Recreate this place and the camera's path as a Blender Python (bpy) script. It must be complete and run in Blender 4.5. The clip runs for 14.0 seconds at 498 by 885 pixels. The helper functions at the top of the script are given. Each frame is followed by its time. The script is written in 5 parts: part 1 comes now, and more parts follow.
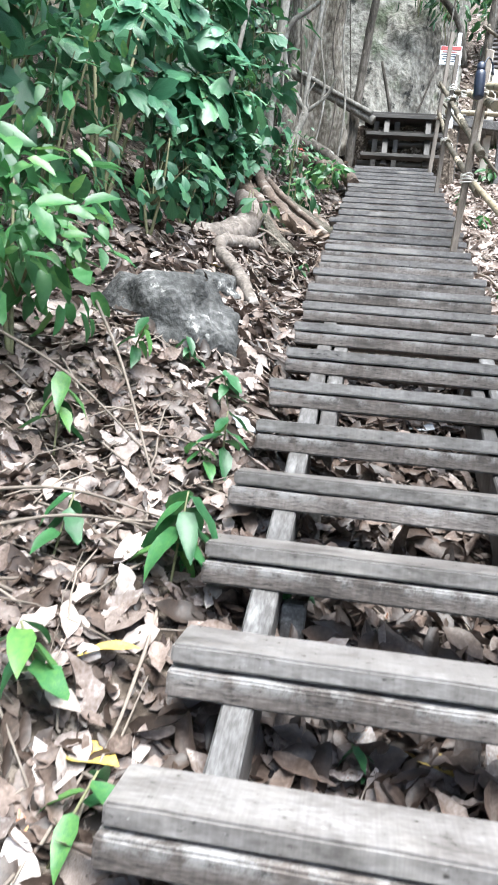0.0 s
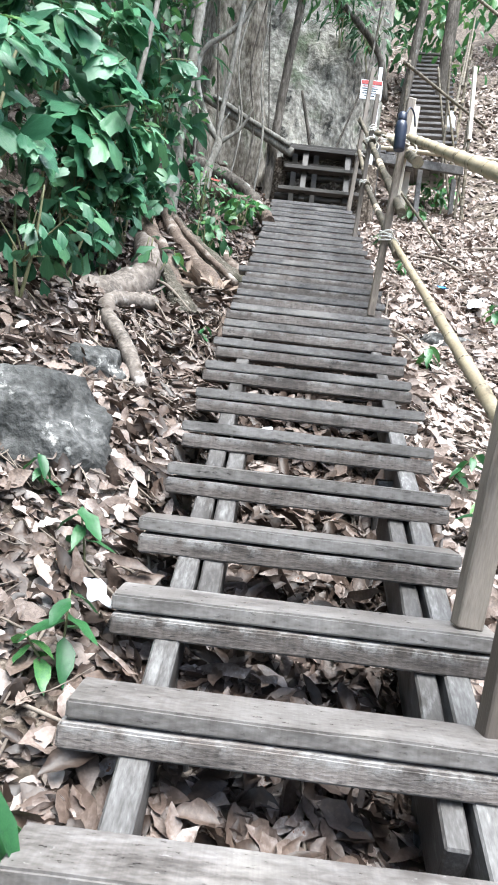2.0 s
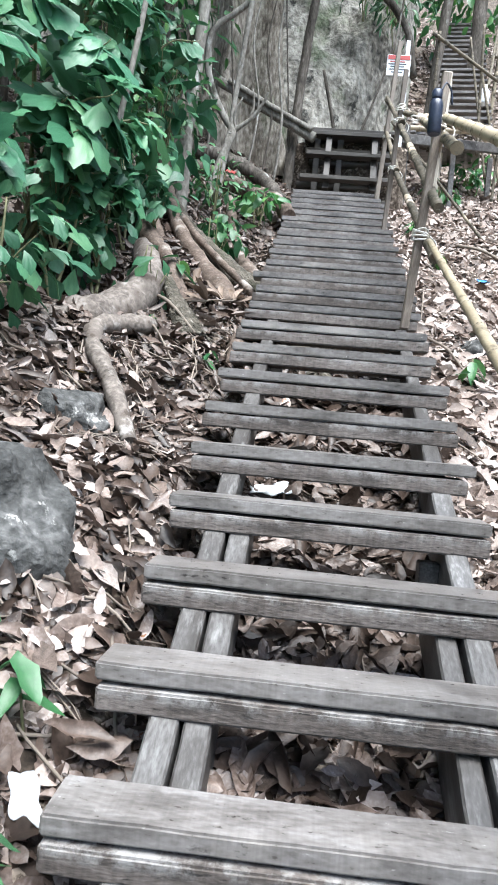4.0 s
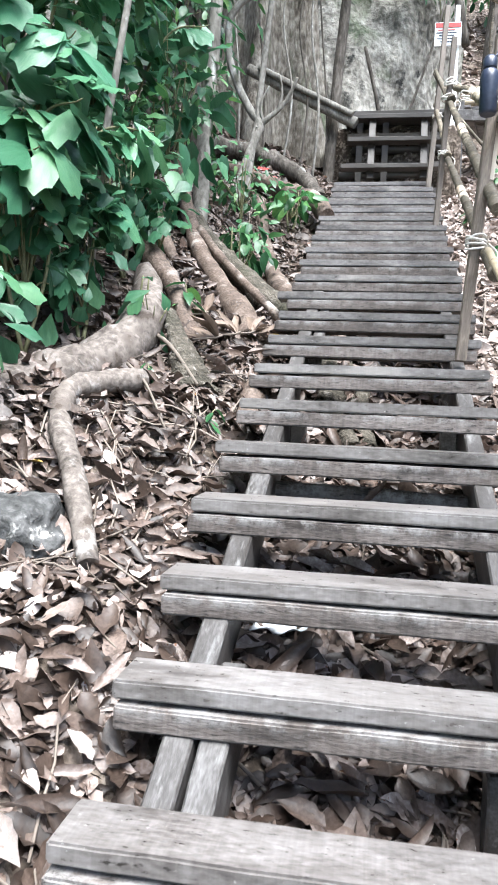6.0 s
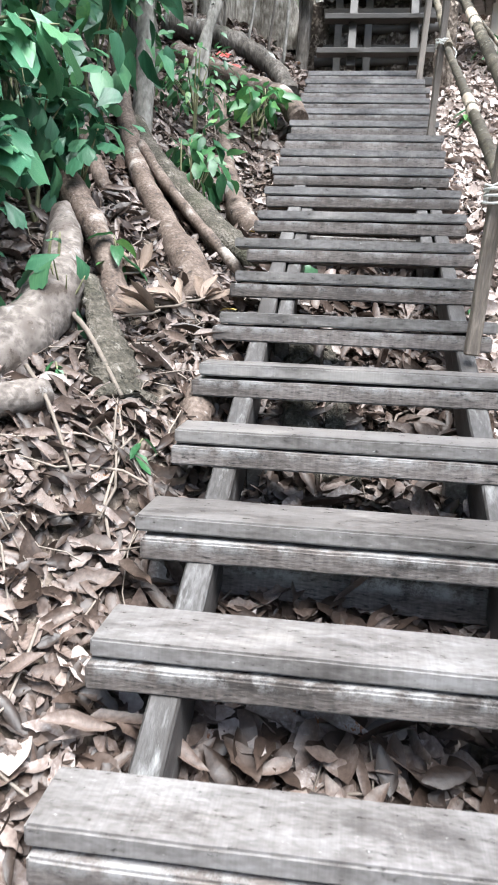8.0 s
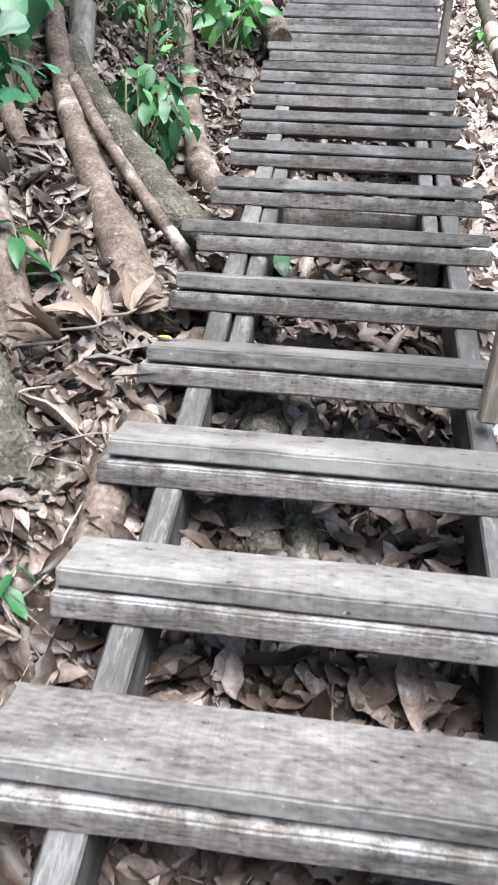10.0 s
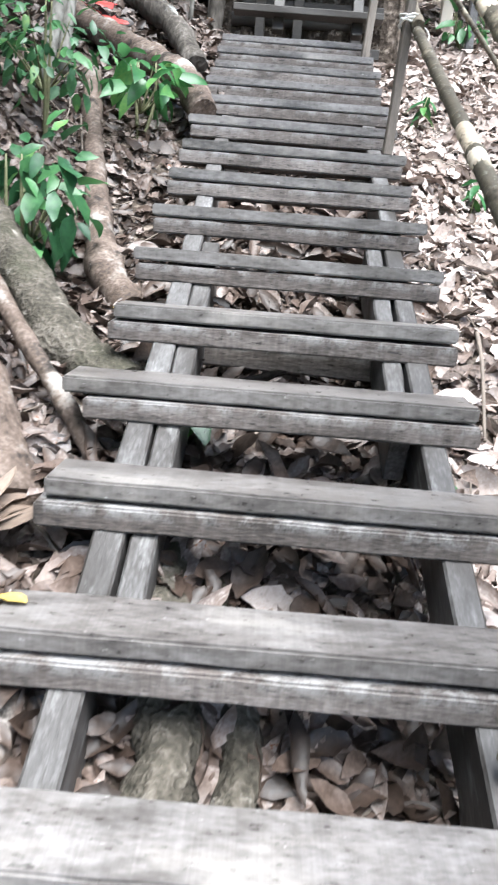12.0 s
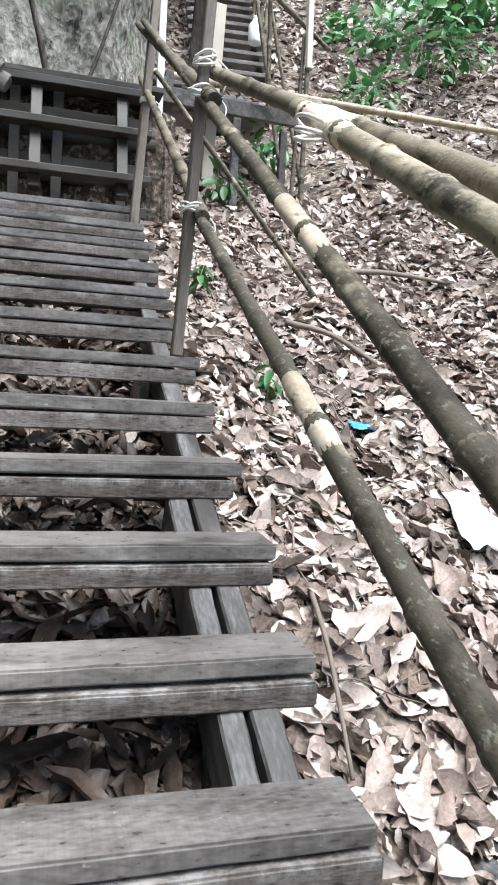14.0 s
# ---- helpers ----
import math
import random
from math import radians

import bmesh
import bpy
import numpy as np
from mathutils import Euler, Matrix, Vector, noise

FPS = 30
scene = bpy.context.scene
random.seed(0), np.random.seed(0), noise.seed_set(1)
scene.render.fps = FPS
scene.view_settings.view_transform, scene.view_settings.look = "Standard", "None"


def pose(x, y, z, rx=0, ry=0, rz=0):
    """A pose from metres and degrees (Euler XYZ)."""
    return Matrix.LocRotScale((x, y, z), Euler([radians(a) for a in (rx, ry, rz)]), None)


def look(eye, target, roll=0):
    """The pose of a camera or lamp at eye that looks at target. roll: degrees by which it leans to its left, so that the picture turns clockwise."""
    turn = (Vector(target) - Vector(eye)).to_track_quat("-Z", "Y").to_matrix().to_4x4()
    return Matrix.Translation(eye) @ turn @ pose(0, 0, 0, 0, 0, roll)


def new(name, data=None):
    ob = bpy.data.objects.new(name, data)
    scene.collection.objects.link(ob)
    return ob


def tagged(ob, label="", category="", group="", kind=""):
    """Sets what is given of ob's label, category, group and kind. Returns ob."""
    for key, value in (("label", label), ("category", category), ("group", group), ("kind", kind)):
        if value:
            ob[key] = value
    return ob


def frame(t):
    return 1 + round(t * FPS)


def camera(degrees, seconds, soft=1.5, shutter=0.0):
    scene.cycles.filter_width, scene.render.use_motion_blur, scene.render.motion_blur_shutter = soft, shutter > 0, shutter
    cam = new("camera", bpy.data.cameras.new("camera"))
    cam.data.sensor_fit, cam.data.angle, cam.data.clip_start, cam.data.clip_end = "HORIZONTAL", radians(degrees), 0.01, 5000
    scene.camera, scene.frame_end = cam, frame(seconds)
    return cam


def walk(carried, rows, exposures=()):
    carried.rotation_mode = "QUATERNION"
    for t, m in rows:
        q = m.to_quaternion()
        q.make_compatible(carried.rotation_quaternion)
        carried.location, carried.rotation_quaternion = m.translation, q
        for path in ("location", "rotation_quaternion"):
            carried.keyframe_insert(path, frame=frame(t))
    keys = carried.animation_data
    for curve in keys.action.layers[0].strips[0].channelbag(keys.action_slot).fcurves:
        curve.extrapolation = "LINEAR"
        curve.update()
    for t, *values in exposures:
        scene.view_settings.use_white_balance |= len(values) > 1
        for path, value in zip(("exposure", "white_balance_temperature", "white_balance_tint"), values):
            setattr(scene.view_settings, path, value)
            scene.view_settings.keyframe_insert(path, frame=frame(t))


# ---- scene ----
# The stair climbs along +y; tread j has its nose at y = RUN * j, z = RISE * j.
cam = camera(36.60, 14.0, soft=1.8, shutter=0.2)
RUN, RISE, HALF = 0.3806, 0.1775, 0.555
ROWS = [
    (0, -0.198, -1.265, 0.682, -1.36, 7.83, -5.78),
    (0.5, -0.171, -1.132, 0.933, -1.81, 7.11, -5.92),
    (1, -0.181, -1.002, 0.960, -0.54, 4.52, -5.70),
    (1.5, -0.188, -0.788, 1.151, 1.45, 1.19, -6.42),
    (2, -0.150, -0.599, 1.169, 0.15, 1.84, -6.58),
    (2.5, -0.093, -0.361, 1.311, -0.94, 2.49, -6.23),
    (3, -0.051, -0.125, 1.380, -0.20, -0.20, -6.16),
    (3.5, -0.121, -0.063, 1.488, 0.46, 0.97, -6.27),
    (3.7, -0.117, -0.011, 1.477, -0.47, 2.93, -6.16),
    (5.8, 0.017, 0.910, 1.865, -2.30, 7.88, -2.48),
    (6, 0.029, 0.972, 1.891, -2.30, 9.44, -2.40),
    (6.5, 0.055, 1.134, 2.019, -3.08, 9.06, -3.44),
    (7, 0.041, 1.293, 2.019, -3.56, 7.14, -3.11),
    (7.2, 0.024, 1.395, 2.072, -4.63, 7.35, -2.57),
    (9.3, -0.065, 2.600, 2.569, -16.73, 7.08, -2.20),
    (9.5, -0.037, 2.651, 2.491, -16.65, 6.44, -2.05),
    (10, 0.002, 2.780, 2.702, -17.06, 6.91, -2.96),
    (10.5, -0.050, 3.009, 2.765, -16.83, 5.27, -3.16),
    (11, -0.109, 3.211, 2.847, -15.51, 3.77, -3.00),
    (11.5, -0.099, 3.386, 2.906, -15.62, 4.86, -3.82),
    (12, -0.062, 3.671, 3.023, -14.05, 1.64, -4.47),
    (12.5, -0.022, 3.915, 3.157, -12.13, -5.01, -4.71),
    (13, -0.020, 4.120, 3.246, -9.62, -12.05, -6.05),
    (13.5, -0.046, 4.331, 3.424, -6.63, -14.47, -5.29),
    (14, -0.094, 4.505, 3.471, -4.81, -15.69, -3.32),
]
walk(cam, [(t, pose(x, y, z, 90 + pitch, roll, yaw)) for t, x, y, z, pitch, yaw, roll in ROWS],
     exposures=[(0.0, 2.8, 6250, 6), (1.5, 2.7, 6250, 6), (2.5, 2.7, 6200, 6), (3.0, 2.5, 6150, 6), (3.5, 2.5, 6150, 6), (6.5, 2.9, 6230, 8), (7.0, 2.72, 6230, 8), (9.5, 2.8, 6170, 7), (11.0, 2.65, 6170, 7), (12.0, 2.8, 6150, 7), (12.5, 2.55, 6200, 7), (13.0, 2.45, 6250, 7), (13.5, 2.2, 6250, 6), (14.0, 2.2, 6250, 6)])

# ---- world and sun ----
world = bpy.data.worlds.new("world")
scene.world = world
world.use_nodes = True
wn = world.node_tree.nodes
sky = wn.new("ShaderNodeTexSky")
sky.sky_type, sky.sun_disc = "NISHITA", False
sky.sun_elevation, sky.sun_rotation = radians(68), radians(153)
sky.air_density, sky.dust_density, sky.ozone_density = 1.0, 2.5, 0.8
world.node_tree.links.new(sky.outputs[0], wn["Background"].inputs[0])
wn["Background"].inputs[1].default_value = 0.07
sun_data = bpy.data.lights.new("sun", "SUN")
sun_data.energy, sun_data.angle, sun_data.color = 2.2, radians(50), (0.99, 0.993, 1.0)
sun = new("sun", sun_data)
sun.matrix_world = look((3.5, -1.8, 21), (0, 5, 2))


# ---- materials ----
def mat(name, stops, scale=8.0, rough=0.7, bump=0.3, fine=60.0, stretch=(1, 1, 1), vary=None, detail=6.0,
        spots=None, spec=0.5, dist=0.01, thin=0.0, saw=None, band=None, amount=0.65):
    """Two scales of noise over a colour ramp; vary: 'island' or 'object' shifts the ramp from piece to piece;
    spots: (colour, scale, low, high) patches of lichen, dirt or wear; thin: light let through a leaf;
    saw: (stretch, strength) fine marks across the grain; band: (low z, high z, colour) a scuffed strip along a board."""
    m = bpy.data.materials.new(name)
    m.use_nodes = True
    n, l = m.node_tree.nodes, m.node_tree.links
    b = n["Principled BSDF"]
    co = n.new("ShaderNodeTexCoord")
    mp = n.new("ShaderNodeMapping")
    mp.inputs["Scale"].default_value = stretch
    l.new(co.outputs["Object"], mp.inputs["Vector"])
    big = n.new("ShaderNodeTexNoise")
    big.inputs["Scale"].default_value, big.inputs["Detail"].default_value = scale, detail
    small = n.new("ShaderNodeTexNoise")
    small.inputs["Scale"].default_value, small.inputs["Detail"].default_value = fine, 5.0
    source = mp.outputs["Vector"]
    if vary:
        shift = n.new("ShaderNodeVectorMath")
        shift.operation = "ADD"
        many = n.new("ShaderNodeVectorMath")
        many.operation = "SCALE"
        many.inputs["Scale"].default_value = 37.0
        rnd = n.new("ShaderNodeNewGeometry").outputs["Random Per Island"] if vary == "island" else n.new("ShaderNodeObjectInfo").outputs["Random"]
        comb = n.new("ShaderNodeCombineXYZ")
        for i in range(3):
            l.new(rnd, comb.inputs[i])
        l.new(comb.outputs[0], many.inputs[0])
        l.new(mp.outputs["Vector"], shift.inputs[0])
        l.new(many.outputs[0], shift.inputs[1])
        source = shift.outputs[0]
    l.new(source, big.inputs["Vector"])
    l.new(source, small.inputs["Vector"])
    mix = n.new("ShaderNodeMath")
    mix.operation = "MULTIPLY_ADD"
    l.new(small.outputs["Fac"], mix.inputs[0])
    mix.inputs[1].default_value = 0.5
    half = n.new("ShaderNodeMath")
    half.operation = "MULTIPLY"
    half.inputs[1].default_value = 0.5
    l.new(big.outputs["Fac"], half.inputs[0])
    l.new(half.outputs[0], mix.inputs[2])
    fac = mix.outputs[0]
    stretchy = n.new("ShaderNodeMapRange")
    stretchy.inputs["From Min"].default_value, stretchy.inputs["From Max"].default_value = 0.32, 0.68
    l.new(fac, stretchy.inputs["Value"])
    fac = stretchy.outputs[0]
    if vary:
        mv = n.new("ShaderNodeMath")
        mv.operation = "MULTIPLY_ADD"
        l.new(fac, mv.inputs[0])
        mv.inputs[1].default_value = 1 - amount
        rs = n.new("ShaderNodeMath")
        rs.operation = "MULTIPLY"
        rs.inputs[1].default_value = amount
        l.new(rnd, rs.inputs[0])
        l.new(rs.outputs[0], mv.inputs[2])
        fac = mv.outputs[0]
    ramp = n.new("ShaderNodeValToRGB")
    els = ramp.color_ramp.elements
    while len(els) < len(stops):
        els.new(0.5)
    for e, (p, c) in zip(els, stops):
        e.position, e.color = p, (*c, 1)
    l.new(fac, ramp.inputs[0])
    colour = ramp.outputs[0]
    for s in spots or ():
        sc, ssc, lo, hi = s
        sn = n.new("ShaderNodeTexNoise")
        sn.inputs["Scale"].default_value, sn.inputs["Detail"].default_value, sn.inputs["Roughness"].default_value = ssc, 8.0, 0.65
        l.new(source, sn.inputs["Vector"])
        sr = n.new("ShaderNodeMapRange")
        sr.inputs["From Min"].default_value, sr.inputs["From Max"].default_value = lo, hi
        l.new(sn.outputs["Fac"], sr.inputs["Value"])
        mx = n.new("ShaderNodeMix")
        mx.data_type = "RGBA"
        l.new(sr.outputs[0], mx.inputs["Factor"])
        l.new(colour, mx.inputs["A"])
        mx.inputs["B"].default_value = (*sc, 1)
        colour = mx.outputs["Result"]
    if saw:
        sm = n.new("ShaderNodeMapping")
        sm.inputs["Scale"].default_value = saw[0]
        l.new(source, sm.inputs["Vector"])
        sn = n.new("ShaderNodeTexNoise")
        sn.inputs["Scale"].default_value, sn.inputs["Detail"].default_value = 1.0, 4.0
        l.new(sm.outputs["Vector"], sn.inputs["Vector"])
        sr = n.new("ShaderNodeMapRange")
        sr.inputs["From Min"].default_value, sr.inputs["From Max"].default_value = 0.35, 0.65
        sr.inputs["To Min"].default_value, sr.inputs["To Max"].default_value = 1 - saw[1], 1 + saw[1]
        l.new(sn.outputs["Fac"], sr.inputs["Value"])
        mv2 = n.new("ShaderNodeVectorMath")
        mv2.operation = "SCALE"
        l.new(colour, mv2.inputs[0])
        l.new(sr.outputs[0], mv2.inputs["Scale"])
        colour = mv2.outputs[0]
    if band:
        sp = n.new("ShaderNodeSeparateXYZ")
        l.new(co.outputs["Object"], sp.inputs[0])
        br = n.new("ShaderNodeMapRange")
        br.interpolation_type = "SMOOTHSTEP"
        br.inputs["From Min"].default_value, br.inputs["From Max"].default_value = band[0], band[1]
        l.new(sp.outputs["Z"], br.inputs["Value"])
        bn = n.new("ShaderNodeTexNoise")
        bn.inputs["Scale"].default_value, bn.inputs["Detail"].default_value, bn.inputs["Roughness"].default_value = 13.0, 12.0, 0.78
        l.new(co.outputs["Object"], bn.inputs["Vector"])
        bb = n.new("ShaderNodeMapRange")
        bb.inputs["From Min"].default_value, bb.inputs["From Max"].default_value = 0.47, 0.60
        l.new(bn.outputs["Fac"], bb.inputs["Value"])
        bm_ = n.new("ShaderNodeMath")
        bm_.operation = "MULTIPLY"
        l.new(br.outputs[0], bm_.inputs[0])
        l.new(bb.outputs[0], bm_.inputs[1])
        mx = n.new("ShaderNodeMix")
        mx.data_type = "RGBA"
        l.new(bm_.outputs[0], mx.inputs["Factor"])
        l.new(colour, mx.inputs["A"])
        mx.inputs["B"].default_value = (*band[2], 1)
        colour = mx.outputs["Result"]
    l.new(colour, b.inputs["Base Color"])
    rr = n.new("ShaderNodeMapRange")
    rr.inputs["To Min"].default_value, rr.inputs["To Max"].default_value = max(rough - 0.15, 0.05), min(rough + 0.15, 1)
    l.new(small.outputs["Fac"], rr.inputs["Value"])
    l.new(rr.outputs[0], b.inputs["Roughness"])
    b.inputs["Specular IOR Level"].default_value = spec
    if bump:
        bp = n.new("ShaderNodeBump")
        bp.inputs["Strength"].default_value, bp.inputs["Distance"].default_value = bump, dist
        l.new(mix.outputs[0], bp.inputs["Height"])
        l.new(bp.outputs[0], b.inputs["Normal"])
    if thin:
        tr = n.new("ShaderNodeBsdfTranslucent")
        l.new(colour, tr.inputs["Color"])
        ms = n.new("ShaderNodeMixShader")
        ms.inputs[0].default_value = thin
        l.new(b.outputs[0], ms.inputs[1])
        l.new(tr.outputs[0], ms.inputs[2])
        l.new(ms.outputs[0], n["Material Output"].inputs["Surface"])
    return m


WOOD = [(0.0, (0.027, 0.022, 0.019)), (0.35, (0.080, 0.066, 0.058)), (0.7, (0.145, 0.125, 0.114)), (1.0, (0.235, 0.212, 0.20))]
SILVER = [(0.0, (0.038, 0.034, 0.032)), (0.35, (0.114, 0.103, 0.096)), (0.7, (0.186, 0.173, 0.165)), (1.0, (0.262, 0.249, 0.243))]
M_TREAD = mat("weathered_tread", SILVER, 2.2, 0.33, 0.3, 20, (1.6, 4, 4), "object", amount=0.22,
              spots=[((0.035, 0.030, 0.027), 1.6, 0.54, 0.72), ((0.27, 0.25, 0.23), 1.3, 0.57, 0.74), ((0.02, 0.017, 0.015), 14.0, 0.62, 0.72), ((0.40, 0.39, 0.37), 22.0, 0.66, 0.72)], dist=0.004, saw=((90, 1.0, 1.0), 0.07))
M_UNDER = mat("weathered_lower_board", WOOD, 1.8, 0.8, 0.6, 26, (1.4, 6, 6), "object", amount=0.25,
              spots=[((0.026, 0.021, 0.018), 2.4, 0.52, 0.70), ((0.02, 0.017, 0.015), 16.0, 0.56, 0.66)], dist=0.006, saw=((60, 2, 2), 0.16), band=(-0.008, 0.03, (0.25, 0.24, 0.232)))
M_BEAM = mat("weathered_beam", [(0.0, (0.02, 0.017, 0.015)), (0.4, (0.055, 0.050, 0.047)), (0.75, (0.12, 0.115, 0.112)), (1.0, (0.26, 0.255, 0.25))], 2.2, 0.55, 0.5, 26, (5, 1.2, 5), "object", amount=0.3,
             spots=[((0.022, 0.018, 0.015), 2.0, 0.50, 0.68), ((0.19, 0.186, 0.18), 5.0, 0.56, 0.74)], dist=0.005)
M_STAINED = mat("dark_stained_timber", [(0.0, (0.015, 0.012, 0.010)), (0.5, (0.042, 0.036, 0.030)), (1.0, (0.105, 0.093, 0.082))], 2.2, 0.55, 0.4, 26, (1.2, 6, 6), "object", dist=0.005)
M_POST = mat("weathered_post", [(0.0, (0.03, 0.023, 0.018)), (0.5, (0.095, 0.078, 0.064)), (1.0, (0.25, 0.215, 0.18))], 3, 0.65, 0.5, 30, (7, 7, 0.8), "object",
             spots=[((0.035, 0.027, 0.02), 2.4, 0.54, 0.74)], dist=0.006)
# paler copy of the post wood, sunlight on one post put into its colour
M_POSTPALE = mat("sunlit_post", [(0.0, (0.05, 0.039, 0.03)), (0.5, (0.15, 0.122, 0.098)), (1.0, (0.33, 0.28, 0.23))], 3, 0.65, 0.5, 30, (7, 7, 0.8), "object", amount=0.3,
                 spots=[((0.05, 0.038, 0.028), 2.4, 0.56, 0.72)], dist=0.006)
M_PALE = mat("pale_new_timber", [(0.0, (0.42, 0.37, 0.30)), (1.0, (0.66, 0.61, 0.53))], 3, 0.7, 0.3, 30, (7, 7, 0.8), "object", dist=0.004)
M_BAMBOO = mat("old_bamboo", [(0.0, (0.05, 0.042, 0.031)), (0.5, (0.145, 0.122, 0.090)), (1.0, (0.31, 0.262, 0.185))], 5, 0.68, 0.4, 60, (3, 1.5, 3), "object",
               spots=[((0.04, 0.033, 0.023), 3.5, 0.50, 0.62), ((0.10, 0.085, 0.06), 12.0, 0.56, 0.66), ((0.36, 0.31, 0.23), 1.8, 0.58, 0.68), ((0.24, 0.24, 0.20), 24.0, 0.58, 0.66)], dist=0.005, spec=0.3)
M_YELLOWCULM = mat("yellow_bamboo", [(0.0, (0.17, 0.135, 0.09)), (0.5, (0.32, 0.265, 0.18)), (1.0, (0.48, 0.415, 0.30))], 3, 0.5, 0.3, 40, (3, 1.5, 3), "object", amount=0.3,
                   spots=[((0.12, 0.095, 0.06), 5.0, 0.57, 0.66)], dist=0.004, spec=0.4)
# bamboo with a sun fleck painted into its colour
M_SUNLITCULM = mat("sunlit_culm", [(0.0, (0.46, 0.36, 0.26)), (0.6, (0.66, 0.55, 0.43)), (1.0, (0.78, 0.69, 0.57))], 3.0, 0.55, 0.3, 30, (3, 1.5, 3), dist=0.004, spots=[((0.16, 0.13, 0.09), 6.0, 0.60, 0.68)], spec=0.3)
M_NODE = mat("bamboo_node", [(0.0, (0.06, 0.048, 0.034)), (1.0, (0.24, 0.20, 0.14))], 20, 0.7, 0.3, 60)
M_SOIL = mat("soil_and_litter", [(0.0, (0.02, 0.015, 0.011)), (0.4, (0.055, 0.042, 0.032)), (0.7, (0.13, 0.105, 0.085)), (1.0, (0.26, 0.22, 0.185))], 5, 0.95, 0.9, 28,
             spots=[((0.24, 0.20, 0.165), 14.0, 0.55, 0.62), ((0.018, 0.014, 0.01), 9.0, 0.56, 0.68)], dist=0.04, spec=0.2)
DRYRAMP = [(0.0, (0.028, 0.020, 0.016)), (0.2, (0.075, 0.052, 0.040)), (0.34, (0.165, 0.122, 0.10)), (0.54, (0.285, 0.228, 0.198)), (0.76, (0.42, 0.358, 0.325)), (0.93, (0.58, 0.525, 0.495)), (0.965, (0.33, 0.15, 0.07)), (1.0, (0.52, 0.36, 0.08))]
M_DRY = mat("dry_leaf", DRYRAMP, 14, 0.62, 0.5, 90, vary="island", dist=0.005, spec=0.4, thin=0.1)
# darker, browner ramp for the leaves under and west of the stair
BROWNRAMP = [(0.0, (0.012, 0.009, 0.007)), (0.25, (0.034, 0.022, 0.016)), (0.5, (0.075, 0.051, 0.039)), (0.68, (0.14, 0.102, 0.083)), (0.82, (0.23, 0.186, 0.165)), (0.89, (0.36, 0.322, 0.30)), (0.92, (0.19, 0.075, 0.035)), (0.97, (0.24, 0.115, 0.05)), (1.0, (0.42, 0.28, 0.08))]
M_BROWNLEAF = mat("dark_brown_leaf", BROWNRAMP, 14, 0.5, 0.5, 90, vary="island", dist=0.005, spec=0.5, thin=0.08)
M_DRYBIG = mat("large_dry_leaf", [(p, tuple(0.7 * v for v in c)) for p, c in DRYRAMP], 10, 0.6, 0.6, 60, vary="object", dist=0.006, spec=0.4, thin=0.08,
               spots=[((0.04, 0.03, 0.02), 9.0, 0.60, 0.70)])
M_STRAW = mat("straw_leaflet", [(0.0, (0.085, 0.058, 0.042)), (0.5, (0.17, 0.125, 0.095)), (1.0, (0.29, 0.225, 0.18))], 10, 0.6, 0.5, 50, (14, 1, 1), vary="object", dist=0.005, spec=0.3, thin=0.1)
GREENS = [(0.0, (0.010, 0.038, 0.016)), (0.4, (0.030, 0.105, 0.040)), (0.75, (0.070, 0.19, 0.065)), (1.0, (0.19, 0.32, 0.075))]
M_GREEN = mat("green_leaf", GREENS, 10, 0.46, 0.25, 60, vary="island", dist=0.004, spec=0.5, thin=0.22)
M_PALM = mat("palm_leaflet", [(0.0, (0.028, 0.10, 0.052)), (0.5, (0.066, 0.20, 0.105)), (1.0, (0.15, 0.31, 0.145))], 8, 0.34, 0.35, 40, (9, 1, 1), vary="object", dist=0.004, spec=0.4, thin=0.2)
# darker copy of the palm green, undergrowth shade put into its colour
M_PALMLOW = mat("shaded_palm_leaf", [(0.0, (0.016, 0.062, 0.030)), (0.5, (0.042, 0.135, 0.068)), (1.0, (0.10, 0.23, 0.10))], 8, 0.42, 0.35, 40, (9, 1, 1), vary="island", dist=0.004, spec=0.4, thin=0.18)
M_BRIGHT = mat("bright_leaf", [(0.0, (0.022, 0.09, 0.030)), (0.6, (0.058, 0.185, 0.056)), (1.0, (0.17, 0.31, 0.08))],
               10, 0.38, 0.25, 60, vary="island", dist=0.004, spec=0.5, thin=0.28)
M_SEED = mat("seedling_leaf", [(0.0, (0.018, 0.07, 0.028)), (0.6, (0.045, 0.15, 0.05)), (1.0, (0.15, 0.29, 0.065))], 10, 0.36, 0.3, 60, vary="object", dist=0.004, spec=0.5, thin=0.25)
M_BARK = mat("grey_brown_bark", [(0.0, (0.022, 0.019, 0.016)), (0.5, (0.085, 0.075, 0.064)), (1.0, (0.21, 0.19, 0.17))], 6, 0.9, 1.0, 34, (1, 1, 0.3), detail=10,
             spots=[((0.36, 0.37, 0.35), 3.6, 0.60, 0.70), ((0.035, 0.05, 0.026), 2.2, 0.58, 0.78)], dist=0.03, spec=0.2)
M_ROOT = mat("root_bark", [(0.0, (0.032, 0.023, 0.018)), (0.5, (0.112, 0.083, 0.066)), (1.0, (0.215, 0.172, 0.145))], 8, 0.75, 0.6, 60, detail=12,
             spots=[((0.32, 0.295, 0.27), 4.0, 0.58, 0.68), ((0.022, 0.018, 0.015), 9.0, 0.56, 0.66), ((0.27, 0.25, 0.235), 40.0, 0.62, 0.70)], dist=0.015, spec=0.25)
